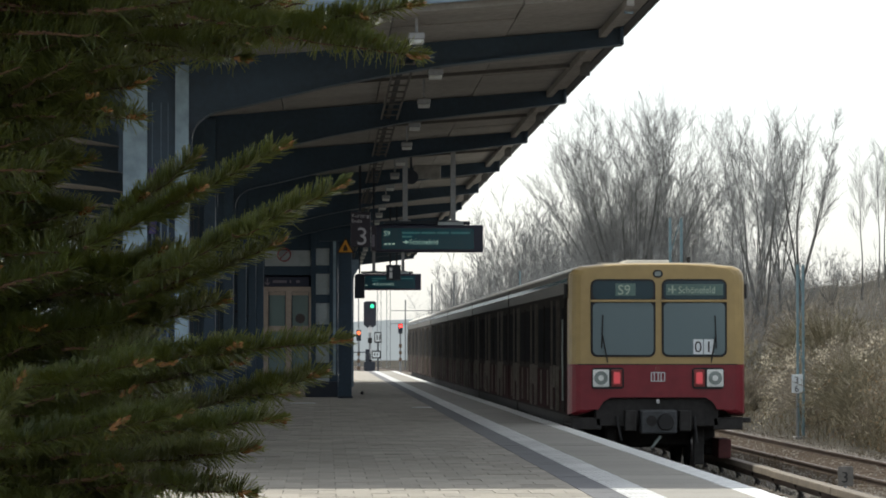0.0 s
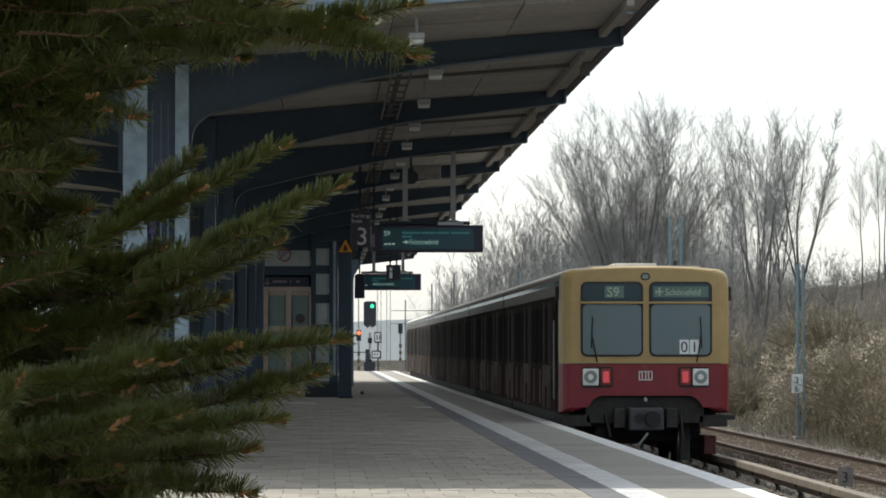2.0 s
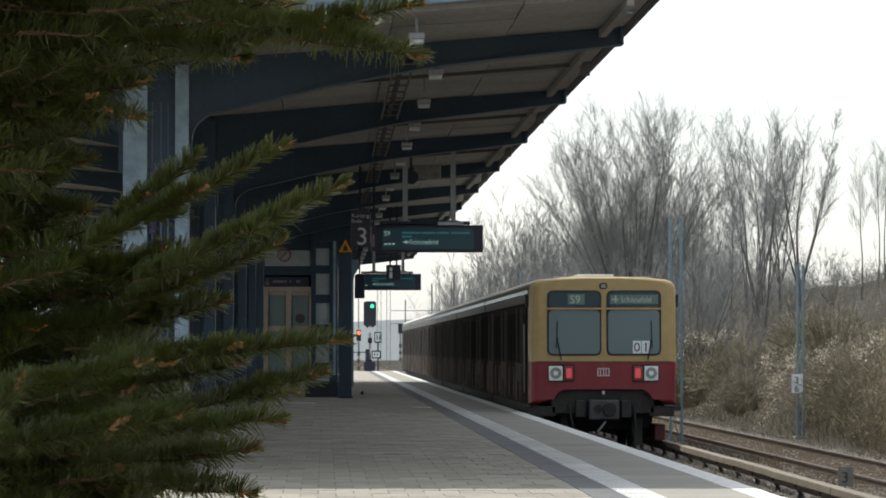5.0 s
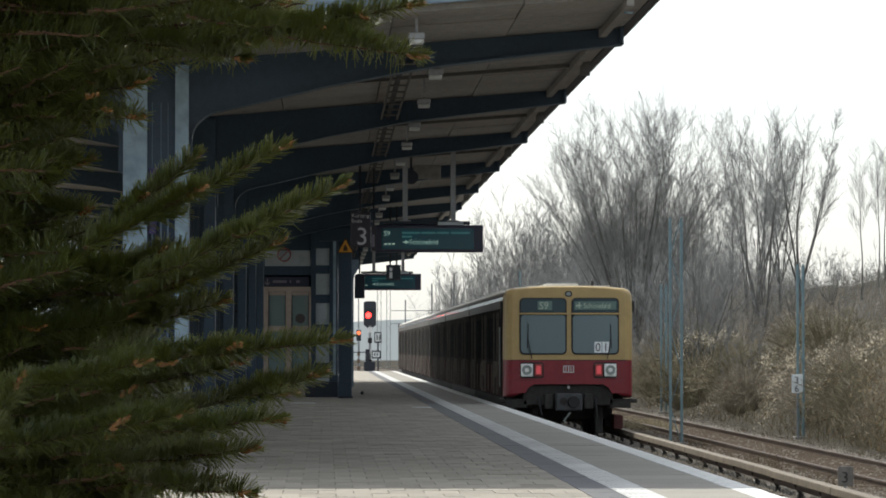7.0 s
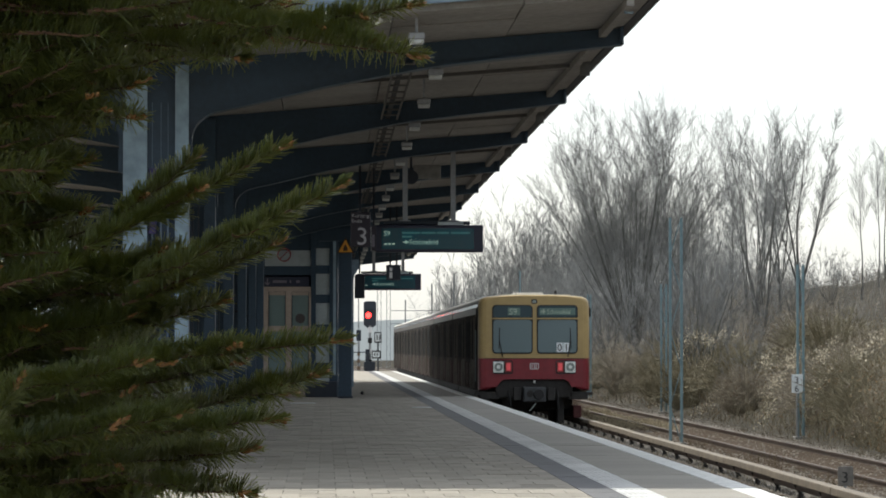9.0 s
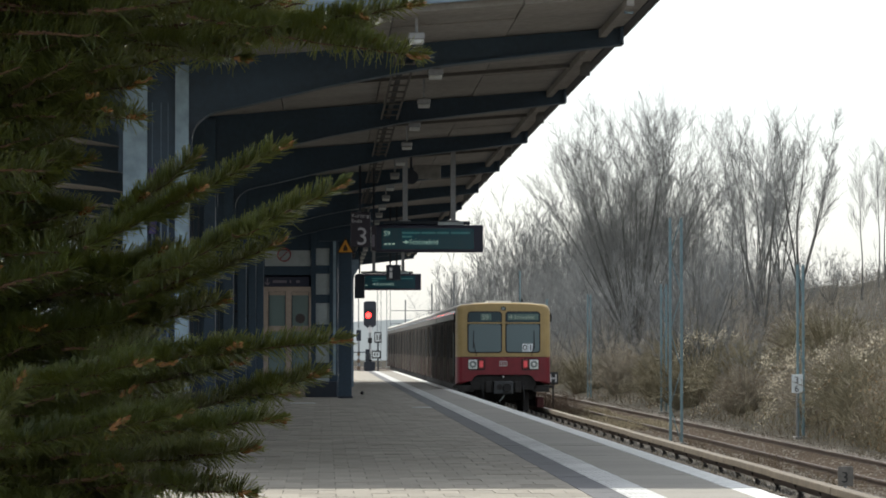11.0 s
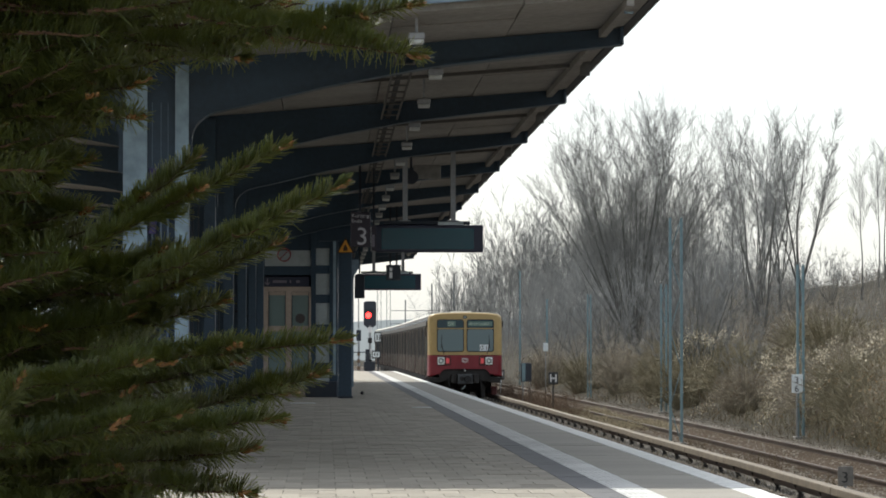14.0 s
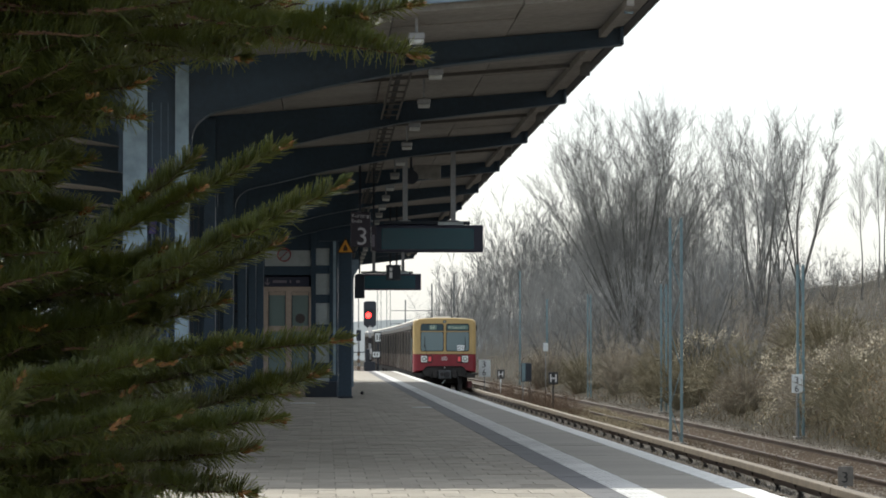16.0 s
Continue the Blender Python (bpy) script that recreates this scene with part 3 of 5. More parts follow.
        part("tail_light", boxed(tx - 0.058, tx + 0.058, -0.053, -0.03, 1.50, 1.70, 0.02), TAIL_RED, lamp, "glowing red tail light")
    top_lamp = part("top_lamp", prism(bmesh.new(), rounded(-0.085, 0.085, 3.30, 3.43, 0.06), "y", -0.012, 0.1), RUBBER, car)
    part("lens", prism(bmesh.new(), rounded(-0.055, 0.055, 3.325, 3.405, 0.035), "y", -0.018, 0.0), LENS_GREY, top_lamp)
    # operator's mark as a plain white frame with bars
    mark = boxed(-0.12, 0.12, -0.012, -0.004, 1.54, 1.555)
    box(mark, -0.12, 0.12, -0.012, -0.004, 1.685, 1.70)
    for x in (-0.12, -0.07, -0.005, 0.045, 0.105):
        box(mark, x, x + 0.017, -0.012, -0.004, 1.555, 1.685)
    part("mark", mark, SIGN_WHITE, car, "small white framed mark")
    part("socket", rodded((0.0, -0.02, 1.76), (0.0, 0.02, 1.76), 0.045, sides=12), TAIL_DARK, car)
    part("hook", rodded((0.0, -0.03, 1.19), (0.0, 0.02, 1.215), 0.03, sides=6), SIGN_WHITE, car)
    # underneath: headstock, coupler, buffer, hoses, pilot
    part("headstock", boxed(-1.05, 1.05, 0.12, 0.5, 0.78, 1.26, 0.02), UNDER, car)
    coup = part("coupler", boxed(-0.30, 0.30, -0.22, 0.3, 0.66, 1.06, 0.03), COUPLER, car, "grey cast automatic coupler")
    part("cone", rodded((0.11, -0.30, 0.86), (0.11, -0.20, 0.86), 0.13, 0.15, sides=20), RUBBER, coup)
    part("cup", rodded((-0.13, -0.24, 0.88), (-0.13, -0.2, 0.88), 0.09, sides=16), UNDER, coup)
    part("release_rod", rodded((0.02, -0.26, 0.62), (-0.14, -0.26, 0.42), 0.022, sides=6), LENS_GREY, coup)
    part("contact_box", boxed(0.36, 0.56, -0.05, 0.3, 0.70, 1.05, 0.02), UNDER, coup)
    part("contact_box", boxed(-0.56, -0.36, -0.05, 0.3, 0.70, 1.05, 0.02), UNDER, coup)
    for s in (-1, 1):
        part("step", boxed(s * 0.95, s * 1.46, 0.12, 0.5, 0.72, 0.93, 0.02), UNDER, car)
        part("foot_bar", boxed(s * 1.40, s * 1.60, 0.16, 0.32, 0.84, 0.93, 0.02), UNDER, car)
        part("guard_iron", boxed(s * 0.66, s * 0.84, 0.5, 0.62, 0.12, 0.75, 0.02), UNDER, car)
        part("pickup_beam", boxed(s * 1.1, s * 1.32, 0.6, 1.6, 0.22, 0.55, 0.02), PICKUP, car, "dull red shoe beam")
        part("mirror", boxed(s * 1.50, s * 1.56, 0.35, 0.5, 2.95, 3.2, 0.01), RUBBER, car)
    part("hose", rodded((-0.7, 0.05, 0.95), (-0.62, 0.0, 0.55), 0.025, sides=8), RUBBER, car)
    part("hose", rodded((0.62, 0.05, 0.95), (0.66, 0.0, 0.50), 0.025, sides=8), RUBBER, car)
    part("wheel_rim", rodded((0.72, 1.8, 0.45), (0.80, 1.8, 0.45), 0.45, sides=24), RAIL_TOP, car, "polished wheel rim")
    part("aerial", rodded((0.66, 1.2, 3.54), (0.66, 1.2, 3.68), 0.035, sides=10), UNDER, car)
    part("gutter", boxed(-1.0, 1.0, 0.26, 0.30, 3.545, 3.56), ROOF_LIGHT, car)
    # cab side door
    for s in (-1, 1):
        d = part("cab_door", boxed(s * 1.490, s * 1.512, 1.05, 1.75, 1.0, 2.95, 0.008), SIDE_DARK, car, "cab side door darkened with shade")
        part("pane", boxed(s * 1.506, s * 1.518, 1.17, 1.63, 1.95, 2.8), SIDE_GLASS, d)
        part("grab_rail", rodded((s * 1.545, 0.98, 1.2), (s * 1.545, 0.98, 2.6), 0.016, sides=8), LENS_GREY, d, "grey grab rail")


tail_car = carriage(True)
tagged(tail_car, "last railcar with ochre-yellow cab over a wine-red front")
cab_front(tail_car)
plain_car = carriage(False)
cars = [tail_car, plain_car] + [copy_thing(plain_car, pose(0, 0, 0)) for i in range(4)]


# ---- canopy over the platform ----
BEAMS = [36.7 + 8.75 * i for i in range(11)]
ROOF_NEAR, ROOF_FAR = 33.2, 129.0


def soffit_z(x):
    return 4.56 + (x + 1.9) * 0.079 if x > -1.9 else 4.56 - (x + 1.9) * 0.079


def canopy():
    ob = tagged(new("canopy"), "long dark blue steel platform canopy with grey panels underneath", "canopy", "", "structure")
    # one deck panel per bay strip, with open joints between
    rng = random.Random(8)
    # Left wing is hidden; its reach to -9 is added to shade the paving.
    strips = [-9.0, -7.2, -5.4, -3.6, -1.9, -0.6, 0.7, 2.05, 3.4]
    y = ROOF_NEAR
    deck = bmesh.new()
    while y < ROOF_FAR - 0.1:
        y1 = min(ROOF_FAR, y + 1.458)
        for a, b in zip(strips, strips[1:]):
            dz = rng.uniform(-0.006, 0.006)
            prism(deck, [(a + 0.006, soffit_z(a) + dz), (b - 0.006, soffit_z(b) + dz), (b - 0.006, soffit_z(b) + 0.08), (a + 0.006, soffit_z(a) + 0.08)], "y", y + 0.008, y1 - 0.008)
        y = y1
    part("deck", deck, SOFFIT, ob, "grey-brown soffit boards with dark joints")
    cover = [(-9.1, soffit_z(-9) + 0.09), (-1.9, soffit_z(-1.9) + 0.09), (3.46, soffit_z(3.46) + 0.09), (3.46, soffit_z(3.46) + 0.17), (-1.9, soffit_z(-1.9) + 0.17), (-9.1, soffit_z(-9) + 0.17)]
    part("roofing", prism(bmesh.new(), cover, "y", ROOF_NEAR - 0.1, ROOF_FAR), ROOFING, ob)
    part("gutter_edge", boxed(3.40, 3.52, ROOF_NEAR, ROOF_FAR, 4.97, 5.20, 0.01), ROOFING, ob, "dark sheet-metal eaves edge")
    part("end_fascia", prism(bmesh.new(), [(-9.0, 5.18), (-1.9, 4.64), (3.5, 5.04), (3.5, 5.26), (-1.9, 4.88), (-9.0, 5.42)], "y", ROOF_NEAR - 0.16, ROOF_NEAR - 0.11), GALV_BLUE, ob, "blue-grey end fascia")
    # tapered beams with a curved bracket into the column
    outline = [(3.4, 4.80), (3.4, 4.975), (-1.9, 4.555), (-8.6, 5.08), (-8.6, 4.95), (-4.4, 4.45), (-2.9, 4.15), (-2.55, 4.0), (-2.36, 3.75), (-2.36, 3.3), (-1.53, 3.3), (-1.53, 3.70)]
    arc = []
    for k in range(1, 7):
        a = radians(180 - 90 * k / 7)
        arc.append((-1.13 + 0.40 * math.cos(a), 3.70 + 0.33 * math.sin(a)))
    outline += arc + [(-0.9, 4.09), (0.02, 4.31), (1.18, 4.53)]
    for i, yy in enumerate(BEAMS):
        beam = part("beam", prism(bmesh.new(), outline, "y", yy - 0.06, yy + 0.06), BLUE_STEEL, ob, "dark blue tapered steel beam")
        flange = bmesh.new()
        low = [(3.4, 4.80), (1.18, 4.53), (0.02, 4.31), (-0.9, 4.09)] + arc[::-1] + [(-1.53, 3.70)]
        for (xa, za), (xb, zb) in zip(low, low[1:]):
            prism(flange, [(xa, za), (xb, zb), (xb, zb - 0.022), (xa, za - 0.022)], "y", yy - 0.14, yy + 0.14)
        part("flange", flange, BLUE_STEEL, beam)
        part("stiffener", boxed(3.36, 3.40, yy - 0.14, yy + 0.14, 4.78, 5.0), BLUE_STEEL, beam)
    # slim purlins half-way between beams, hangers at their ends
    for yy in [b + 4.37 for b in BEAMS[:-1]]:
        part("purlin", prism(bmesh.new(), [(3.36, 4.925), (3.36, 4.97), (-1.8, 4.56), (-1.8, 4.525)], "y", yy - 0.03, yy + 0.03), SOFFIT_DARK, ob, "dark slim purlin")
        part("cleat", boxed(3.26, 3.38, yy - 0.05, yy + 0.05, 4.80, 4.98), SOFFIT_DARK, ob)
    part("edge_rail", prism(bmesh.new(), [(3.12, 4.86), (3.20, 4.86), (3.20, 4.95), (3.12, 4.945)], "y", ROOF_NEAR, ROOF_FAR), SOFFIT, ob)
    hook = boxed(3.14, 3.17, ROOF_NEAR + 0.5, ROOF_NEAR + 0.53, 4.84, 4.955)
    box(hook, 3.14, 3.24, ROOF_NEAR + 0.5, ROOF_NEAR + 0.53, 4.83, 4.85)
    part("eaves_hook", hook, GALV, ob, "pale galvanised hook under the eaves")
    return ob


def column(y, first):
    """Two steel legs with a dark infill frame and rods between them."""
    col = thing("canopy_column", "twin-legged steel canopy column with pale faces" if first else "dark blue twin-legged steel canopy column", "column", "columns of the canopy", at=(0, y, 0))
    face = GALV if first else BLUE_STEEL
    for x0, x1 in ((-2.31, -2.03), (-1.72, -1.56)):
        leg = part("leg", boxed(x0, x1, -0.10, 0.15, 0.0, 4.54, 0.012), BLUE_STEEL, col)
        part("face_plate", boxed(x0 + 0.003, x1 - 0.003, -0.115, -0.102, 0.02, 4.53), face, leg, "pale weathered steel face")
    part("infill", boxed(-2.03, -1.72, 0.02, 0.06, 0.0, 4.5), BLUE_STEEL, col)
    for x in (-1.98, -1.88, -1.80):
        part("rod", rodded((x, -0.05, 0.2), (x, -0.05, 4.1), 0.012), GALV_BLUE if first else BLACK_STEEL, col)
    for z in (1.0, 2.0, 3.4):
        part("cross_bar", boxed(-2.03, -1.72, -0.06, -0.03, z, z + 0.04), BLACK_STEEL, col)
    if first:
        part("notice_box", boxed(-2.02, -1.93, -0.09, -0.02, 2.6, 3.35, 0.01), NOTICE, col, "dull violet-blue notice box")
    return col


def ceiling_lamp(y, x=1.26, z=4.40):
    lamp = thing("ceiling_lamp", "boxy grey platform lamp under the canopy", "lamp", "lamps under the canopy", at=(x, y, z))
    part("housing", boxed(-0.085, 0.085, -0.10, 0.10, 0.05, 0.12, 0.012), GREY_STEEL, lamp)
    part("diffuser", boxed(-0.075, 0.075, -0.09, 0.09, 0.005, 0.048, 0.012), LAMP_COVER, lamp, "milky lamp cover")
    part("hanger", boxed(-0.015, 0.015, -0.015, 0.015, 0.13, soffit_z(x) - z), GREY_STEEL, lamp)
    return lamp


def cable_tray():
    tray = thing("cable_tray", "ladder-like grey cable tray hung below the soffit", "cable tray", at=(0, 0, 0))
    for x in (0.78, 1.0):
        part("side_rail", boxed(x - 0.012, x + 0.012, 34, 128, 4.535, 4.56), SOFFIT_DARK, tray)
    rung = part("rung", boxed(0.79, 0.99, -0.05, 0.05, 4.53, 4.545), SOFFIT_DARK, tray)
    rung.location = (0, 34.5, 0)
    for i in range(1, 90):
        o = rung.copy()
        scene.collection.objects.link(o)
        o.location = (0, 34.5 + i * 1.0, 0)
    for i in range(11):
        part("hanger", boxed(0.87, 0.90, 38 + i * 8, 38.03 + i * 8, 4.53, 4.77), SOFFIT_DARK, tray)
    part("cable", boxed(0.84, 0.90, 34, 128, 4.55, 4.575), RUBBER, tray, "bundle of black cables")


canopy()
for i, y in enumerate(BEAMS):
    if y < 84 or y > 100:
        column(y + 0.001, i == 0)
for i in range(20):
    ceiling_lamp(37.0 + i * 4.375)
ceiling_lamp(33.75, 0.95, 4.50)
cable_tray()


# ---- stair house under the canopy ----
def stair_house():
    ob = thing("stair_house", "dark blue steel stair house with glazed doors under the canopy", "stair house", at=(0, 86.0, 0))
    part("wall", boxed(-3.4, -1.80, 0, 0.2, 0, 4.4), BLUE_STEEL, ob, "dark blue panelled wall")
    part("side_wall", boxed(0.15, 0.32, 0.2, 9, 0, 4.4), BLUE_STEEL, ob)
    part("side_wall", boxed(-3.4, -3.2, 0.2, 9, 0, 4.4), BLUE_STEEL, ob)
    part("back_wall", boxed(-3.4, 0.32, 9, 9.2, 0, 4.4), BLUE_STEEL, ob)
    part("ceiling", boxed(-3.4, 0.32, 0.2, 9, 3.6, 3.7), SOFFIT, ob)
    part("lintel", boxed(-1.80, -0.40, 0, 0.2, 3.26, 3.50), BLUE_STEEL, ob)
    part("top_rail", boxed(-1.80, -0.40, 0, 0.2, 3.92, 4.4), BLUE_STEEL, ob)
    part("transom_panel", boxed(-1.80, -0.42, 0.05, 0.09, 3.50, 3.92), MILK, ob, "milky transom panel")
    part("header", boxed(-1.80, -0.40, -0.01, 0.19, 2.82, 2.95), DOOR_BROWN, ob)
    sign = part("sign_band", boxed(-1.66, -0.46, -0.06, 0.0, 2.95, 3.22, 0.01), SIGN_NAVY, ob, "navy way-out sign")
    arrow = boxed(-1.58, -1.55, -0.068, -0.06, 2.99, 3.17)
    for s in (-1, 1):
        rod(arrow, (-1.565 + 0.06 * s, -0.064, 3.06), (-1.565, -0.064, 2.995), 0.014, sides=4)
    part("arrow", arrow, LETTER_DULL, sign)
    for x0, x1 in ((-1.42, -1.05), (-0.97, -0.93), (-0.80, -0.70)):
        part("bar", boxed(x0, x1, -0.066, -0.06, 3.05, 3.12), LETTER_DULL, sign, "dim unreadable lettering bar")
    # round red-rimmed notice
    ring = bmesh.new()
    for k in range(20):
        a, b = radians(18 * k), radians(18 * (k + 1))
        rod(ring, (-1.12 + 0.17 * math.cos(a), -0.02, 3.80 + 0.17 * math.sin(a)), (-1.12 + 0.17 * math.cos(b), -0.02, 3.80 + 0.17 * math.sin(b)), 0.02, sides=5)
    rod(ring, (-1.24, -0.02, 3.68), (-1.0, -0.02, 3.92), 0.016, sides=5)
    part("ban_ring", ring, RING_RED, ob, "red ring notice")
    # double door, pale brown frame
    for x0, x1 in ((-1.80, -1.54), (-1.08, -0.92), (-0.46, -0.40)):
        part("jamb", boxed(x0, x1, -0.02, 0.18, 0, 2.82, 0.01), DOOR_BROWN, ob, "pale brown door frame")
    for x0, x1 in ((-1.53, -1.09), (-0.91, -0.47)):
        d = part("door", boxed(x0, x1, 0.04, 0.08, 0.0, 0.25), DOOR_BROWN, ob)
        part("rail", boxed(x0, x1, 0.04, 0.08, 1.75, 1.90), DOOR_BROWN, d)
        part("rail", boxed(x0, x1, 0.04, 0.08, 2.72, 2.81), DOOR_BROWN, d)
        part("pane", boxed(x0 + 0.01, x1 - 0.01, 0.055, 0.065, 0.25, 1.75), DOOR_GLASS, d, "grey-green door glass")
        part("pane", boxed(x0 + 0.01, x1 - 0.01, 0.055, 0.065, 1.90, 2.72), DOOR_GLASS, d, "grey-green door glass")
    disc = rodded((-0.69, 0.045, 2.10), (-0.69, 0.055, 2.10), 0.13, sides=24)
    part("door_sticker", disc, STICKER, ob, "dark round door sticker")
    # ladder of milky panes between dark posts
    for x0, x1 in ((-0.40, -0.27), (0.09, 0.32)):
        part("post", boxed(x0, x1, -0.03, 0.2, 0, 4.4, 0.01), BLUE_STEEL, ob)
    for z0, z1 in ((3.98, 4.4), (3.30, 3.52), (2.51, 2.74), (1.72, 1.94), (0.72, 0.92), (0.0, 0.16)):
        part("rail", boxed(-0.27, 0.09, -0.02, 0.18, z0, z1), BLUE_STEEL, ob)
    for z0, z1 in ((3.52, 3.98), (2.74, 3.30), (1.94, 2.51), (0.92, 1.72), (0.16, 0.72)):
        part("pane", boxed(-0.27, 0.09, 0.06, 0.08, z0, z1), MILK, ob, "milky glass pane")
    part("strip", boxed(-2.45, -2.37, -0.03, 0.0, 1.9, 2.75), MILK, ob, "narrow pale strip")
    part("plinth", boxed(-0.55, 0.30, -0.35, -0.03, 0.0, 0.42, 0.02), BLACK_STEEL, ob)
    part("pale_edge", boxed(0.19, 0.265, -0.05, -0.032, 0.6, 4.4), GALV, ob, "pale steel edge strip")
    return ob


def post_with_warning():
    col = thing("house_column", "dark blue box column carrying a yellow warning triangle", "column", at=(0.52, 84.0, 0))
    part("shaft", boxed(-0.205, 0.15, -0.15, 0.15, 0, 4.1, 0.015), BLUE_STEEL, col)
    part("foot", boxed(-0.21, 0.18, -0.18, 0.18, 0, 0.06, 0.01), BLACK_STEEL, col)
    part("side_strip", boxed(0.152, 0.20, -0.12, 0.1, 0.3, 3.5), GALV_BLUE, col, "grey-blue side strip")
    part("bracket", prism(bmesh.new(), [(0.15, 2.9), (0.22, 3.2), (0.34, 3.4), (0.34, 3.62), (0.15, 3.62)], "y", -0.1, 0.0), GALV_BLUE, col)
    part("head", boxed(-0.7, 0.5, -0.1, 0.1, 4.1, 4.4), BLUE_STEEL, col)
    tri = thing("warning_sign", "orange-yellow triangular warning sign on the column", "sign", at=(0.50, 83.80, 3.78))
    part("plate", prism(bmesh.new(), [(-0.23, 0), (0.24, 0), (0.005, 0.42)], "y", -0.02, 0.0), WARN_DARK, tri)
    part("face", prism(bmesh.new(), [(-0.18, 0.03), (0.19, 0.03), (0.005, 0.36)], "y", -0.026, -0.021), WARN_YELLOW, tri, "orange-yellow face")
    part("symbol", prism(bmesh.new(), [(-0.05, 0.06), (0.06, 0.06), (0.06, 0.13), (0.02, 0.22), (-0.01, 0.22), (-0.05, 0.13)], "y", -0.03, -0.0265), WARN_DARK, tri, "dark symbol")


indicator_words = []


def indicator(y, number):
    """A hanging train indicator: casing, teal screen, two poles."""
    ob = thing("train_indicator", "dark hanging train indicator with a teal screen", "display", "train indicators", at=(0, y, 0))
    part("casing", boxed(0.90, 2.84, 0.0, 0.28, 3.04, 3.53, 0.015), SIGN_NAVY, ob)
    part("screen", boxed(1.0, 2.67, -0.006, 0.03, 3.09, 3.47), SIGN_SCREEN, ob, "teal glass screen")
    part("cap", boxed(1.05, 2.60, 0.03, 0.25, 3.54, 3.60, 0.01), BLACK_STEEL, ob)
    part("cap_light", boxed(2.02, 2.48, -0.01, 0.05, 3.53, 3.585), MILK, ob, "pale cap panel")
    for x in (1.43, 2.30):
        pole = part("pole", boxed(x - 0.045, x + 0.045, 0.09, 0.18, 3.60, soffit_z(x)), GREY_STEEL, ob)
        part("pole_foot", boxed(x - 0.1, x + 0.1, 0.06, 0.21, 3.59, 3.62), GREY_STEEL, pole)
    words = part("lettering", boxed(1.43, 1.46, -0.012, -0.008, 3.19, 3.25), SIGN_TEXT, ob, "pale teal lettering")
    letters("line", "S9", 0.125, SIGN_TEXT, words, (1.04, -0.01, 3.335), depth=0.002)
    letters("goal", "Schönefeld", 0.125, SIGN_TEXT, words, (1.50, -0.01, 3.18), depth=0.002, squeeze=0.96)
    part("plane_mark", boxed(1.39, 1.50, -0.0125, -0.008, 3.212, 3.232), SIGN_TEXT, words)
    for k in range(3):
        part("dot", boxed(1.05 + k * 0.07, 1.10 + k * 0.07, -0.012, -0.008, 3.17, 3.20), SIGN_TEXT, words)
    for x0, x1, z in ((1.37, 1.70, 3.37), (1.72, 1.98, 3.37), (2.0, 2.22, 3.37), (2.25, 2.60, 3.37), (1.37, 1.55, 3.30)):
        part("bar", boxed(x0, x1, -0.012, -0.008, z, z + 0.035), SIGN_TEXT_DIM, words)
    indicator_words.append(words)


def short_train_sign():
    ob = thing("stop_board", "dark hanging sign with white lettering and a numeral", "sign", at=(0, 57.0, 0))
    part("plate", boxed(0.435, 0.79, 0, 0.06, 3.10, 3.72, 0.01), SIGN_DARK, ob)
    letters("word", "Kurzzug", 0.095, SIGN_WHITE_DIM, ob, (0.45, -0.004, 3.625), depth=0.002)
    letters("word", "Ende", 0.095, SIGN_WHITE_DIM, ob, (0.45, -0.004, 3.53), depth=0.002)
    letters("numeral", "3", 0.44, SIGN_WHITE_DIM, ob, (0.53, -0.004, 3.14), depth=0.002)
    part("hanger", boxed(0.58, 0.62, 0.01, 0.05, 3.72, soffit_z(0.6)), BLACK_STEEL, ob)
    small = thing("side_sign", "narrow dark sign seen edge-on with a pale strip", "sign", at=(0, 57.6, 0))
    part("plate", boxed(0.81, 0.90, 0, 0.5, 3.05, 3.5, 0.01), SIGN_DARK, small)
    part("bar", boxed(0.825, 0.87, -0.006, 0.0, 3.12, 3.34), LETTER_DULL, small)
    part("hanger", boxed(0.84, 0.87, 0.2, 0.25, 3.5, soffit_z(0.85)), BLACK_STEEL, small)


def small_box_sign():
    ob = thing("hanging_box_sign", "small black hanging sign box with a white mark", "sign", at=(0, 80.0, 0))
    part("box", boxed(1.50, 1.86, 0, 0.2, 3.0, 3.38, 0.01), BLACK_STEEL, ob)
    mark = boxed(1.58, 1.65, -0.006, 0.0, 3.05, 3.2)
    box(mark, 1.58, 1.65, -0.006, 0.0, 3.23, 3.31)
    part("mark", mark, SIGN_WHITE, ob)
    for x in (1.60, 1.76):
        part("pole", boxed(x - 0.02, x + 0.02, 0.08, 0.12, 3.38, soffit_z(x)), BLACK_STEEL, ob)
    low = thing("lower_sign", "dark square hanging sign under the canopy", "sign", at=(0, 90.0, 0))
    part("plate", boxed(0.80, 1.08, 0, 0.1, 2.70, 3.35, 0.01), BLACK_STEEL, low)
    part("pole", boxed(0.92, 0.96, 0.03, 0.07, 3.35, soffit_z(0.94)), BLACK_STEEL, low)


def loudspeaker():
    ob = thing("loudspeaker", "dark round loudspeaker with a pale backing under the soffit", "loudspeaker", at=(1.55, 58.6, 4.42))
    part("horn", rodded((0, -0.12, 0), (0, 0.1, 0.02), 0.13, 0.06, sides=20), BLACK_STEEL, ob)
    part("backing", boxed(0.05, 0.55, 0.12, 0.18, -0.02, 0.24, 0.01), SOFFIT, ob)
    part("bracket", boxed(-0.02, 0.02, 0.0, 0.04, 0.06, soffit_z(1.55) - 4.42), BLACK_STEEL, ob)


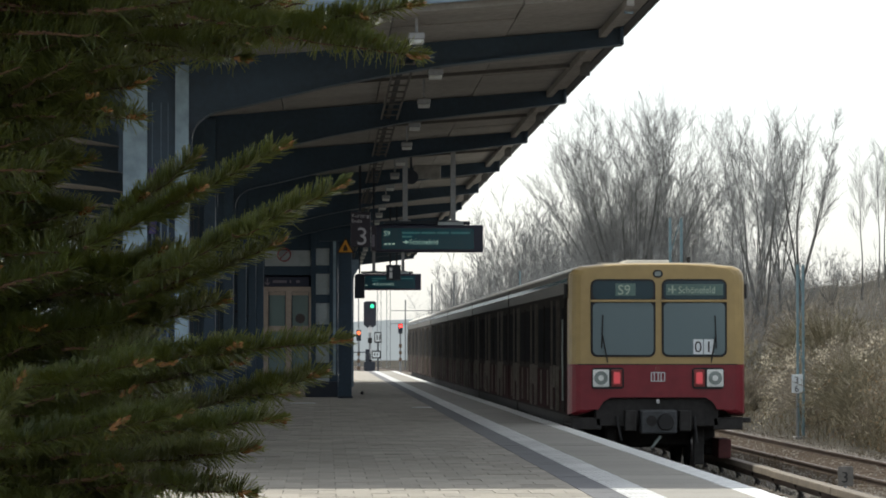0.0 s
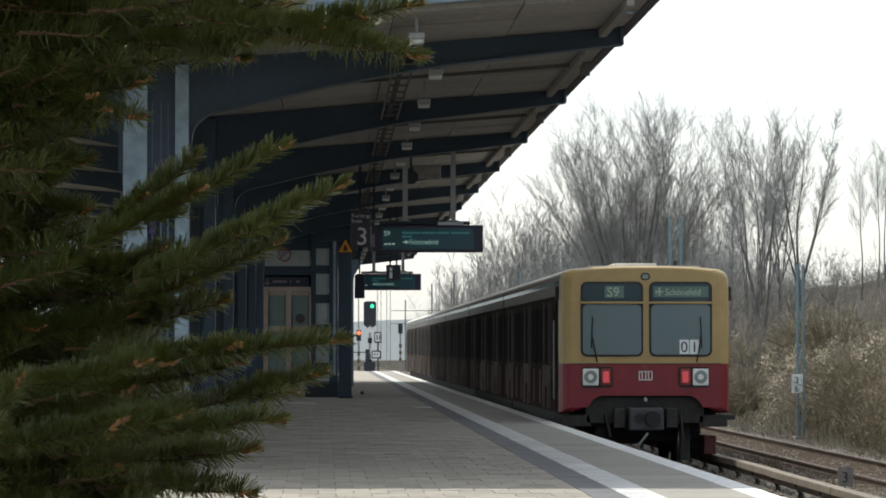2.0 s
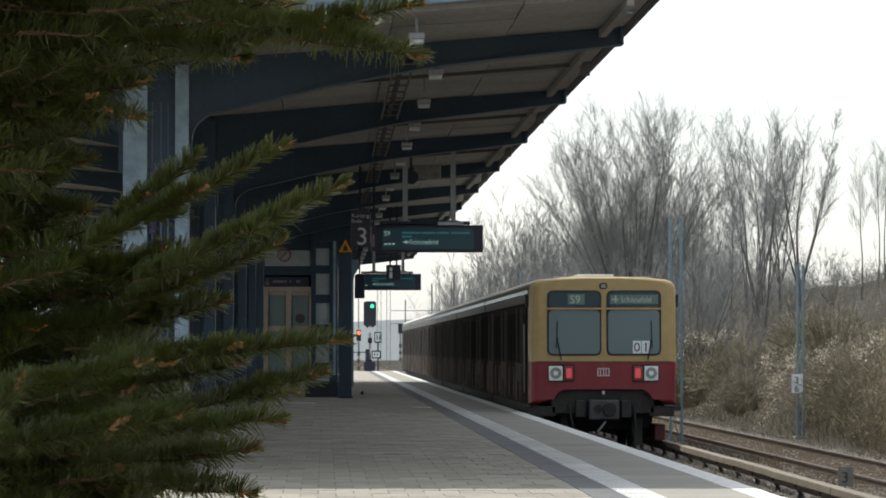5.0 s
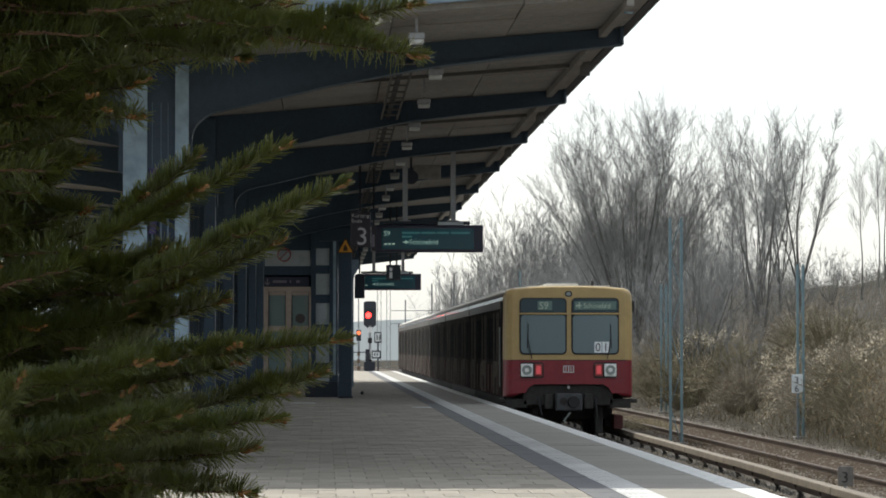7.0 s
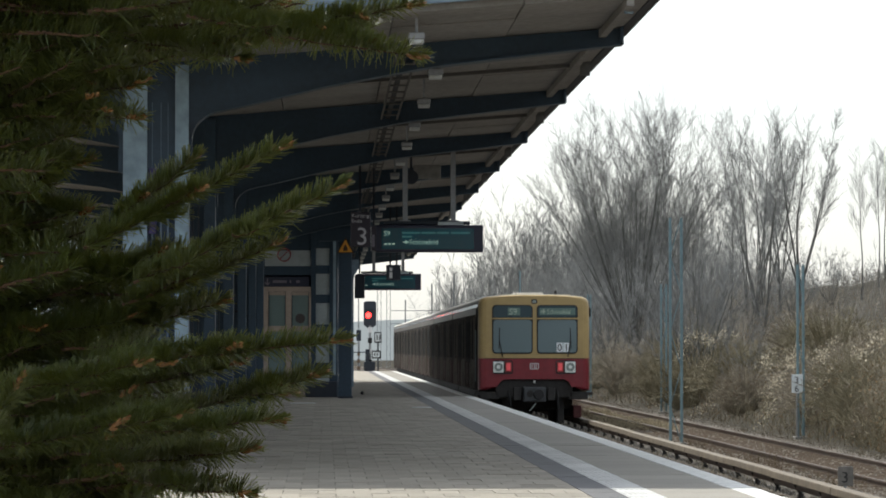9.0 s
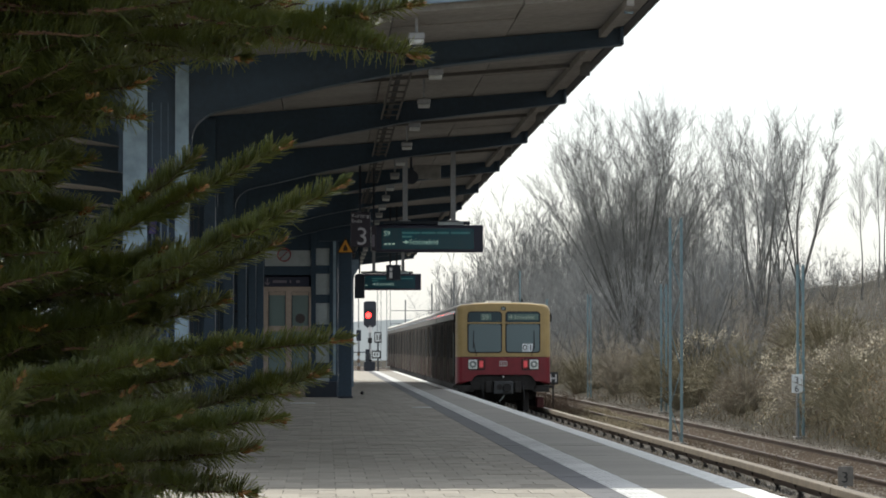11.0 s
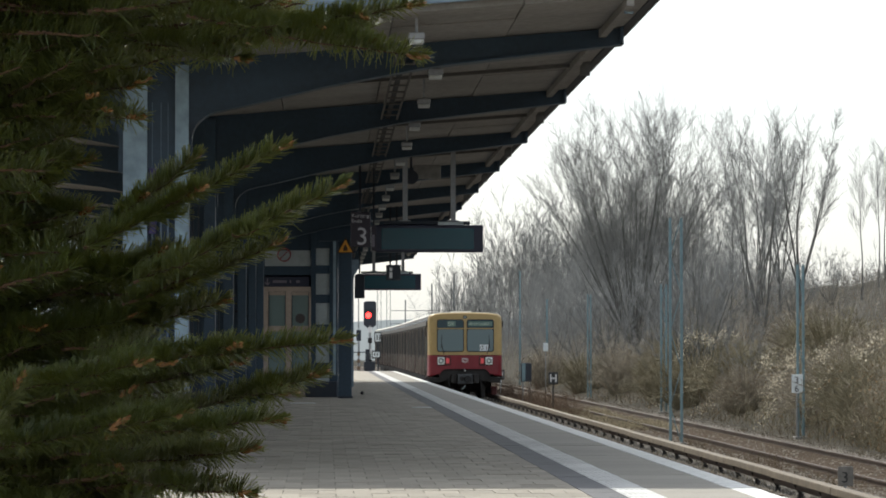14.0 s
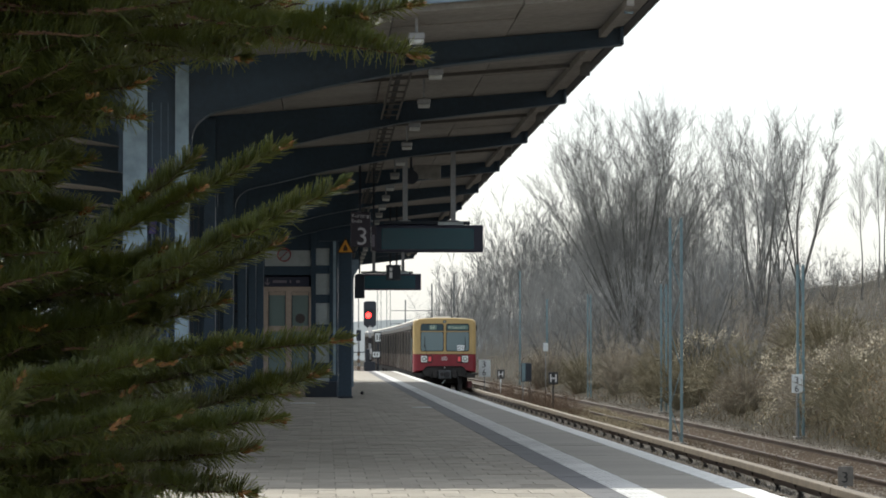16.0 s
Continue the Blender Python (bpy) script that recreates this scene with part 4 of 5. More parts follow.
def litter():
    ob = thing("litter", "small dark crumpled litter on the platform", "litter", at=(1.02, 90.6, 0.0))
    bm = bmesh.new()
    bmesh.ops.create_icosphere(bm, subdivisions=2, radius=0.055, matrix=pose(0, 0, 0.045))
    for v in bm.verts:
        v.co += Vector((noise.noise(v.co * 30), noise.noise(v.co * 31 + Vector((3, 0, 0))), 0)) * 0.02
        v.co.z = max(0.0, v.co.z)
    part("lump", bm, RUBBER, ob)


stair_house()
post_with_warning()
indicator(58.0, 1)
indicator(96.0, 2)
short_train_sign()
small_box_sign()
loudspeaker()
litter()


# ---- signals, boards and masts along the line ----
def lattice_mast(x, y, z0, z1, w, tone, label, depth=0.25):
    ob = thing("lattice_mast", label, "mast", "masts along the line", at=(x, y, 0))
    part("leg", boxed(-w / 2, -w / 2 + 0.06, 0, 0.06, z0, z1), tone, ob)
    part("leg", boxed(w / 2 - 0.06, w / 2, 0, 0.06, z0, z1), tone, ob)
    n = max(3, int((z1 - z0) / 0.75))
    for i in range(n):
        za = z0 + (z1 - z0) * i / n
        zb = z0 + (z1 - z0) * (i + 1) / n
        s = 1 if i % 2 else -1
        part("brace", rodded((-s * (w / 2 - 0.03), 0.07, za), (s * (w / 2 - 0.03), 0.07, zb), 0.012, sides=4), tone, ob)
    part("foot", boxed(-w / 2 - 0.08, w / 2 + 0.08, -0.1, 0.2, z0 - 0.3, z0 + 0.05, 0.02), CONCRETE, ob)
    return ob


def pole(x, y, z0, z1, r, tone, label):
    ob = thing("line_pole", label, "pole", "poles along the line", at=(x, y, 0))
    part("shaft", rodded((0, 0, z0 - 0.2), (0, 0, z1), r, r * 0.7, sides=10), tone, ob)
    part("cap", rodded((0, 0, z1), (0, 0, z1 + 0.05), r * 1.3, sides=10), tone, ob)
    return ob


def board(x, y, z, w, h, base, words, plate, ink, size, label):
    """A lineside board on a post; words is a list of (text, dx, dz)."""
    ob = thing("line_board", label, "trackside sign", "lineside boards", at=(x, y, 0))
    part("post", rodded((0, 0.03, base), (0, 0.03, z + h / 2), 0.025), GREY_STEEL, ob)
    part("plate", boxed(-w / 2, w / 2, -0.02, 0.0, z - h / 2, z + h / 2, 0.008), plate, ob)
    for text, dx, dz in words:
        letters("numeral", text, size, ink, ob, (dx, -0.023, z + dz), depth=0.002)
    return ob


def stop_h(x, y, z, base, post):
    ob = thing("stop_sign", "black stop sign with a white H on a post", "trackside sign", "stop signs", at=(x, y, 0))
    part("post", rodded((0, 0.03, base), (0, 0.03, z), 0.03), post, ob)
    part("plate", boxed(-0.17, 0.17, -0.03, 0.0, z - 0.21, z + 0.21, 0.01), BLACK_PLATE, ob)
    h = bmesh.new()
    for s in (-1, 1):
        box(h, s * 0.09 - 0.022, s * 0.09 + 0.022, -0.036, -0.031, z - 0.14, z + 0.14)
    box(h, -0.07, 0.07, -0.036, -0.031, z - 0.022, z + 0.022)
    part("letter", h, SIGN_WHITE, ob)


def platform_signal():
    ob = thing("light_signal", "black light signal on a striped mast at the platform's end", "signal", at=(2.52, 184.2, 0))
    part("mast", boxed(-0.07, 0.07, 0, 0.14, 0.0, 2.6), GREY_STEEL, ob)
    for i in range(4):
        part("stripe", boxed(-0.12, 0.12, -0.02, 0.0, 0.35 + i * 0.62, 0.66 + i * 0.62), SIGN_WHITE if i % 2 else RUBBER, ob)
    part("base", boxed(-0.35, 0.30, -0.1, 0.4, 0.0, 0.55, 0.03), BLACK_STEEL, ob)
    part("relay_box", boxed(-0.26, -0.02, -0.15, 0.1, 0.55, 1.25, 0.02), BLACK_STEEL, ob)
    part("arm", boxed(-1.05, -0.2, 0.0, 0.06, 1.05, 1.11), BLACK_STEEL, ob)
    # head: two plates leave a slot in which the shutter slides
    head = part("head", prism(bmesh.new(), rounded(-0.36, 0.36, 2.58, 4.0, 0.12), "y", 0.05, 0.35), BLACK_STEEL, ob)
    part("chin", prism(bmesh.new(), [(-0.25, 2.58), (0.25, 2.58), (0.08, 2.4), (-0.08, 2.4)], "y", 0.05, 0.3), BLACK_STEEL, ob)
    part("lamp", rodded((-0.09, 0.0, 3.20), (-0.09, 0.06, 3.20), 0.165, sides=24), RED_GLOW, head, "glowing red lamp")
    part("lamp", rodded((0.13, 0.0, 3.72), (0.13, 0.06, 3.72), 0.11, sides=24), GREEN_GLOW, head, "glowing green lamp")
    part("hood", boxed(-0.30, 0.12, -0.14, 0.05, 3.40, 3.42), BLACK_STEEL, head)
    # Added plate: covering a lamp stands in for switching it off.
    shutter = part("shutter", boxed(-0.32, 0.32, -0.035, -0.015, 3.01, 3.385), BLACK_STEEL, ob, "black sliding shutter added to switch the lamps")
    # two framed boards on a post beside the mast
    side = thing("signal_board", "framed white boards with black marks beside the signal", "trackside sign", at=(2.98, 184.0, 0))
    part("post", boxed(-0.04, 0.04, 0, 0.08, 0.0, 2.2), BLACK_STEEL, side)
    for z0, z1, x0, x1 in ((1.62, 2.24, -0.22, 0.20), (0.72, 1.18, -0.36, 0.16)):
        b = part("board", boxed(x0, x1, -0.05, 0.0, z0, z1, 0.02), BLACK_PLATE, side)
        part("face", boxed(x0 + 0.06, x1 - 0.06, -0.06, -0.05, z0 + 0.08, z1 - 0.08), CARD_GREY, b)
        for k in range(2):
            xm = x0 + 0.13 + k * 0.15
            part("bar", boxed(xm, xm + 0.07, -0.066, -0.06, z0 + 0.16, z1 - 0.16), BLACK_PLATE, b)
    return shutter


def far_signal(x, y, z, glow, label, r=0.13):
    ob = thing("far_signal", label, "signal", "far signals", at=(x, y, 0))
    part("mast", boxed(-0.08, 0.08, 0.1, 0.22, -1.2, z - 0.5), GREY_STEEL, ob)
    part("head", boxed(-0.20, 0.20, 0, 0.3, z - 0.55, z + 0.35, 0.05), BLACK_STEEL, ob)
    lamp = part("lamp", rodded((0, -0.03, z + 0.1), (0, 0.02, z + 0.1), r, sides=20), glow, ob)
    for k in range(3):
        part("stripe", boxed(-0.13, 0.13, 0.04, 0.09, z - 3.0 + k * 0.6, z - 2.7 + k * 0.6), STALK, ob)
    return lamp


signal_shutter = platform_signal()
red_lamp = far_signal(6.6, 285.0, 3.17, RED_GLOW, "distant red light signal beside the line")
amber_lamp = far_signal(2.75, 270.0, 2.5, AMBER_GLOW, "distant amber-red light signal beside the line", 0.17)
lattice_mast(8.08, 74.0, -0.92, 4.32, 0.32, GALV_MAST, "pale blue-grey lattice mast between the tracks")
lattice_mast(11.86, 80.0, -0.95, 3.40, 0.20, GALV_MAST, "pale blue-grey lattice mast on the bank")
lattice_mast(11.8, 112.0, -0.95, 3.55, 0.24, GALV_MAST, "pale turquoise lattice mast in the brush")
lattice_mast(11.9, 145.0, -0.95, 3.75, 0.20, GALV_MAST, "distant pale lattice mast in the brush")
pole(11.9, 197.0, -1.0, 6.0, 0.07, GALV_MAST, "thin grey pole beside the far track")
pole(12.8, 186.0, -1.0, 4.1, 0.07, GALV_MAST, "thin grey pole in the brush")
board(7.98, 49.2, -0.66, 0.24, 0.30, -1.0, [("3", -0.07, -0.10)], BOARD_OLD, RUBBER, 0.24, "low grey kilometre board with a black numeral")
board(11.74, 79.8, 0.42, 0.28, 0.46, -1.0, [("3", -0.07, 0.015), ("6", -0.07, -0.20)], CARD_GREY, RUBBER, 0.23, "pale grey kilometre board with black numerals")
board(8.0, 162.0, 0.30, 0.60, 0.85, -1.0, [("3", -0.14, 0.04), ("6", -0.14, -0.36)], CARD_GREY, RUBBER, 0.45, "white kilometre board with black numerals")
board(11.7, 171.0, 1.37, 0.26, 0.45, -1.0, [], CARD_GREY, RUBBER, 0.2, "small white board on a thin post")
stop_h(8.0, 113.0, 0.25, -0.95, UNDER)
stop_h(8.0, 147.0, 0.12, -0.95, CARD_GREY)
relay = thing("relay_cabinet", "dark trackside cabinet with a pale door on posts", "cabinet", at=(8.0, 128.0, 0))
part("body", boxed(-0.22, 0.20, 0, 0.4, -0.02, 0.72, 0.02), BLACK_STEEL, relay)
part("door", boxed(-0.19, -0.05, -0.03, -0.005, 0.0, 0.70), GALV_MAST, relay, "pale narrow door")
for s in (-1, 1):
    part("leg", boxed(s * 0.15 - 0.03, s * 0.15 + 0.03, 0.1, 0.2, -0.95, -0.02), GREY_STEEL, relay)

# far overhead-line masts, with cross spans
for x, y, top in ((12.4, 300, 7.0), (11.6, 330, 6.7), (14.6, 350, 7.3), (9.4, 345, 5.2), (7.6, 380, 7.6), (9.2, 395, 8.4), (5.9, 410, 6.6), (4.4, 430, 6.9), (2.6, 450, 6.6), (16.5, 420, 9.2)):
    m = lattice_mast(x + bend(y) * 0.2, y, -1.0, top + 1.3, 0.5 if top > 7.4 else 0.14, MAST_FAR, "far grey overhead-line mast")
span = thing("overhead_span", "thin far cross span between overhead-line masts", "cross span", at=(0, 395, 0))
for z in (4.3, 5.9):
    part("wire", boxed(8.0, 17.5, 0, 0.05, z, z + 0.07), MAST_FAR, span)


# ---- bare trees and brush on the bank ----
LENGTHS = ((1.0, 1.0), (0.14, 0.27), (0.26, 0.48), (0.40, 0.75))
STEPS = (0, 5, 2, 1)


def limb(segs, rng, p, d, length, r, level, steps, kids, lift, wild, fine):
    """One limb with its side branches; segs gets (a, b, ra, rb, level)."""
    step = length / steps
    for i in range(steps):
        d = (d + Vector((rng.gauss(0, wild), rng.gauss(0, wild), lift))).normalized()
        q = p + d * step
        ra, rb = max(fine, r * (1 - 0.88 * i / steps)), max(fine, r * (1 - 0.88 * (i + 1) / steps))
        segs.append((p, q, ra, rb, level))
        if level < 3 and i >= (steps * 0.32 if level == 0 else 1 if level == 1 else 0):
            for c in range(kids[level]):
                turn = rng.uniform(0, 6.283)
                side = Vector((math.cos(turn), math.sin(turn), 0))
                nd = (d * rng.uniform(0.9, 1.2) + side * rng.uniform(0.35, 0.75)).normalized()
                f = 1 - 0.5 * i / steps if level == 0 else 1
                lo, hi = LENGTHS[level + 1]
                limb(segs, rng, p.lerp(q, rng.random()), nd, length * rng.uniform(lo, hi) * f + 0.1, max(rb * (0.34 if level == 0 else 0.42), fine), level + 1, STEPS[level + 1], kids, lift + 0.03, wild * 1.2, fine)
        p = q


def bare_tree(label, seed, height, leans, trunk, kids, r=0.12, steps=8, wild=0.05, fine=0.008, lift=0.02):
    """leans: for each rising stem its compass direction, its lean and its share of the height."""
    rng = random.Random(seed)
    segs = []
    for a, lean, share in leans:
        d = Vector((math.cos(a) * lean, math.sin(a) * lean, 1)).normalized()
        foot = Vector((math.cos(a) * 0.12, math.sin(a) * 0.12, trunk * rng.uniform(0.9, 1.0)))
        limb(segs, rng, foot, d, (height - trunk) * share * math.sqrt(1 + lean * lean * 0.4), r * rng.uniform(0.75, 1.1), 0, steps, kids, lift, wild, fine)
    thick = [(a, b, ra, rb) for a, b, ra, rb, l in segs if l == 0]
    if trunk > 0:
        thick.append((Vector((0, 0, -0.4)), Vector((0, 0, trunk)), r * 1.9, r * 1.4))
    else:
        thick.append((Vector((0, 0, -0.5)), Vector((0, 0, 0.25)), r * 2.2, r * 1.5))
    ob = thing("bare_tree", label, "tree", "bare trees on the bank")
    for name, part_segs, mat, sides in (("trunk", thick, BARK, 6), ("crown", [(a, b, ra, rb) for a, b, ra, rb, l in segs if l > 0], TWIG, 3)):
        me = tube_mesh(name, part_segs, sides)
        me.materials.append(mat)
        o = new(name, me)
        o.parent = ob
    return ob


def fan(count, spread, seed, drop=0.25):
    """Stems spread evenly over a dome, the outer ones shorter."""
    rng = random.Random(seed)
    out = []
    for s in range(count):
        lean = spread * math.sqrt((s + 0.5) / count) * rng.uniform(0.9, 1.1)
        out.append((s * 2.4 + rng.uniform(-0.3, 0.3), lean, (1 - drop * (lean / spread) ** 2) * rng.uniform(0.9, 1.03)))
    return out


def at_bank(x, y, size=1.0, turn=0.0):
    return Matrix.Translation((x, y, bank(x, y) - 0.05)) @ Matrix.Rotation(radians(turn), 4, "Z") @ Matrix.Diagonal((size, size, size, 1))


def plant(ob, m):
    """A copy that keeps its own size."""
    o = copy_thing(ob, m)
    o.matrix_basis = m
    return o


vase = bare_tree("large leafless fan-shaped tree with many rising stems", 5, 14.6, fan(52, 0.66, 6, 0.3), 0.0, (3, 2, 1), 0.055, steps=9, wild=0.03, fine=0.006)
vase.matrix_basis = at_bank(19.2, 200, 1.0)
forked = bare_tree("tall leafless forked tree with thin twigs", 9, 9.9, [(0.2, 0.20, 1.0), (3.3, 0.15, 1.0), (1.9, 0.08, 0.95), (-0.5, 0.34, 0.7), (3.0, 0.36, 0.6)], 2.3, (3, 2, 1), 0.066, steps=9, wild=0.04, fine=0.0055, lift=0.03)
forked.matrix_basis = at_bank(22.25, 150, 0.96)
slim = bare_tree("slender leafless tree with upright twigs", 14, 11.5, [(0.4, 0.02, 1.0)], 1.2, (4, 1, 2), 0.07, steps=13, wild=0.03, fine=0.006)
slim.matrix_basis = at_bank(25.3, 151, 0.56)
stemmed = bare_tree("leafless tree with a few tall thin stems", 17, 11.0, [(0.2, 0.20, 0.9), (2.2, 0.08, 1.0), (4.1, 0.22, 0.85)], 0.8, (3, 1, 2), 0.07, steps=10, wild=0.045, fine=0.0055)
stemmed.matrix_basis = at_bank(20.6, 156, 0.86)
bushy = bare_tree("leafless multi-stemmed young tree", 21, 6.0, fan(12, 0.75, 22, 0.4), 0.0, (1, 1, 2), 0.035, steps=7, wild=0.08, fine=0.006)
hazy = bare_tree("distant leafless tree with rising twigs", 27, 13.6, fan(14, 0.42, 28, 0.3), 0.0, (3, 1, 1), 0.045, steps=7, wild=0.04, fine=0.011)
hazy.matrix_basis = at_bank(23.0, 345, 0.95)
bushy.matrix_basis = at_bank(17.2, 152, 1.05)
for x, y, size, turn in ((21.5, 160, 0.93, 70), (22.4, 166, 0.95, 200), (20.1, 147, 0.76, 290), (23.3, 170, 0.94, 20)):
    plant(stemmed, at_bank(x, y, size, turn))
plant(forked, at_bank(24.4, 172, 0.80, 140))
plant(slim, at_bank(27.5, 159, 0.55, 40))
plant(slim, at_bank(29.4, 168, 0.58, 200))
plant(slim, at_bank(20.0, 158, 0.66, 120))
for x, y, size, turn in ((18.0, 160, 1.0, 40), (16.3, 158, 0.8, 200), (18.9, 156, 0.9, 120), (20.4, 150, 0.62, 210), (23.2, 158, 0.5, 10), (22.0, 150, 0.5, 60), (15.4, 172, 0.9, 300), (14.2, 176, 0.85, 30), (16.6, 190, 1.1, 80), (13.4, 190, 0.9, 250), (24.6, 156, 0.45, 330), (13.2, 100, 0.4, 15)):
    plant(bushy, at_bank(x, y, size, turn))
rng = random.Random(77)
for i in range(12):
    y = rng.uniform(110, 260)
    x = y * rng.uniform(0.075, 0.125)
    if x > 13.0:
        plant(bushy, at_bank(x, y, rng.uniform(0.5, 0.95), rng.uniform(0, 360)))
for i in range(20):
    y = rng.uniform(300, 390)
    k = 0.0400 + i * 0.0042
    plant(hazy, at_bank(k * y, y, min(1.12, 0.55 + 25.6 * (k - 0.0375)) * rng.uniform(0.9, 1.1) * (1 if k < 0.1 else 0.75), rng.uniform(0, 360)))
for i in range(6):
    y = rng.uniform(430, 520)
    plant(hazy, Matrix.Translation(((0.034 + i * 0.0035) * y, y, -0.5)) @ Matrix.Rotation(rng.uniform(0, 6), 4, "Z") @ Matrix.Diagonal((0.6, 0.6, 0.6, 1)))


def brush(name, label, seed, count, y_range, x_range, h_range, r, mat, twigs=3, skew=1.5, droop=0.25):
    """A thicket of thin stems in one mesh."""
    rng = random.Random(seed)
    segs = []
    for i in range(count):
        y = y_range[0] + (y_range[1] - y_range[0]) * rng.random() ** skew
        hi = min(x_range[1], 0.18 * y + 1.0)
        x = rng.uniform(x_range[0], max(hi, x_range[0] + 0.5)) + bend(y)
        clump = 0.55 + 0.75 * max(-0.5, noise.noise(Vector((x * 0.45, y * 0.16, seed))))
        h = rng.uniform(*h_range) * clump
        if x > 14 and x / y > 0.128:
            h *= max(0.4, 1 - 25 * (x / y - 0.128))
        if h < 0.1:
            continue
        p = Vector((x, y, bank(x, y) - 0.05 if x > 11.3 else -0.98))
        a = rng.uniform(0, 6.283)
        d = Vector((math.cos(a) * droop * rng.random(), math.sin(a) * droop * rng.random(), 1)).normalized()
        for k in range(3):
            q = p + d * h / 3
            segs.append((p, q, r * (1 - k * 0.25), r * (0.75 - k * 0.25)))
            for t in range(twigs if k else 0):
                td = (d + Vector((rng.gauss(0, 0.6), rng.gauss(0, 0.6), rng.gauss(0, 0.3)))).normalized()
                segs.append((q, q + td * h * rng.uniform(0.12, 0.3), r * 0.5, r * 0.3))
            d = (d + Vector((rng.gauss(0, droop * 0.8), rng.gauss(0, droop * 0.8), 0))).normalized()
            p = q
    me = tube_mesh(name, segs, 3)
    me.materials.append(mat)
    return tagged(new(name, me), label, "brush", "", "stuff")


brush("thicket", "dense brown leafless thicket on the bank", 31, 5200, (66, 330), (12.6, 34), (0.9, 2.7), 0.011, DRY, 2, 1.7)
brush("olive_brush", "low olive-brown undergrowth on the bank", 32, 5000, (64, 200), (11.9, 22), (0.5, 1.6), 0.010, BRASH, 2, 1.8, 0.5)
brush("dark_scrub", "leafless scrub higher on the bank, greyed with painted haze", 33, 4300, (110, 330), (15, 40), (1.3, 3.3), 0.013, SCRUB, 3, 1.2)
brush("far_wood", "leafless wood far along the line, greyed with painted haze", 41, 3400, (225, 390), (18.0, 46), (6.0, 11.0), 0.020, TWIG, 4, 0.9, 0.16)
brush("dry_grass", "dry brown grass along the track edge", 34, 9000, (52, 190), (11.0, 13.6), (0.08, 0.40), 0.006, GRASS, 0, 1.5, 0.6)
brush("track_weeds", "dry weeds between the tracks", 35, 2800, (50, 190), (7.35, 8.5), (0.12, 0.50), 0.007, GRASS, 1, 1.2, 0.5)
brush("edge_weeds", "green-brown weeds under the guard boards", 37, 1800, (40, 130), (6.5, 7.3), (0.05, 0.25), 0.006, BRASH, 1, 1.0, 0.5)
brush("pale_grass", "tall pale grass overgrowing the far track", 38, 3800, (86, 114), (7.9, 9.5), (0.12, 0.50), 0.013, GRASS_PALE, 0, 1.0, 0.6)
brush("red_stalks", "red-brown dry stalks beside the cabinet", 36, 1100, (104, 150), (7.5, 8.6), (0.5, 1.2), 0.009, STALK, 1, 1.0, 0.2)


def shrub(seed, label, height, spread, stems, mat):
    """A dome of thin arching stems."""
    rng = random.Random(seed)
    segs = []
    for i in range(stems):
        a = rng.uniform(0, 6.283)
        out = spread * math.sqrt(rng.random())
        p = Vector((math.cos(a) * out * 0.25, math.sin(a) * out * 0.25, -0.1))
        top = Vector((math.cos(a) * out, math.sin(a) * out, height * math.sqrt(max(0.05, 1 - (out / spread) ** 2)) * rng.uniform(0.75, 1.05)))
        mid = p.lerp(top, 0.55) + Vector((0, 0, height * 0.16))
        for q, w, r0, r1 in ((p, mid, 0.014, 0.010), (mid, top, 0.010, 0.006)):
            segs.append((q, w, r0, r1))
            for k in range(4):
                s = q.lerp(w, rng.random())
                e = Vector((rng.gauss(0, 0.6), rng.gauss(0, 0.6), rng.gauss(0.35, 0.4))).normalized() * height * rng.uniform(0.08, 0.2)
                segs.append((s, s + e, 0.007, 0.004))
    ob = thing("shrub", label, "shrub", "shrubs on the bank")
    me = tube_mesh("stems", segs, 3)
    me.materials.append(mat)
    o = new("branching", me)
    o.parent = ob
    o["kind"] = "stuff"
    return ob


olive = shrub(61, "rounded olive-brown leafless shrub on the bank", 2.0, 1.9, 270, BRASH)
olive.matrix_basis = at_bank(12.9, 122, 1.0)
brown = shrub(62, "rounded brown leafless shrub on the bank", 1.9, 1.6, 250, DRY)
brown.matrix_basis = at_bank(13.0, 84, 0.9)
for kind, x, y, size in ((olive, 12.7, 112, 0.95), (olive, 13.6, 104, 1.1), (brown, 12.8, 98, 0.8), (brown, 13.8, 92, 0.9), (olive, 13.0, 76, 0.85), (olive, 13.4, 80, 1.0), (brown, 12.6, 72, 0.6),
                         (brown, 14.6, 86, 1.1), (olive, 15.2, 96, 1.3), (brown, 16.2, 105, 1.4), (olive, 14.4, 126, 1.3), (brown, 13.2, 142, 1.2), (olive, 12.6, 156, 1.0), (brown, 12.4, 180, 1.2)):
    plant(kind, at_bank(x, y, size, x * 97 % 360))


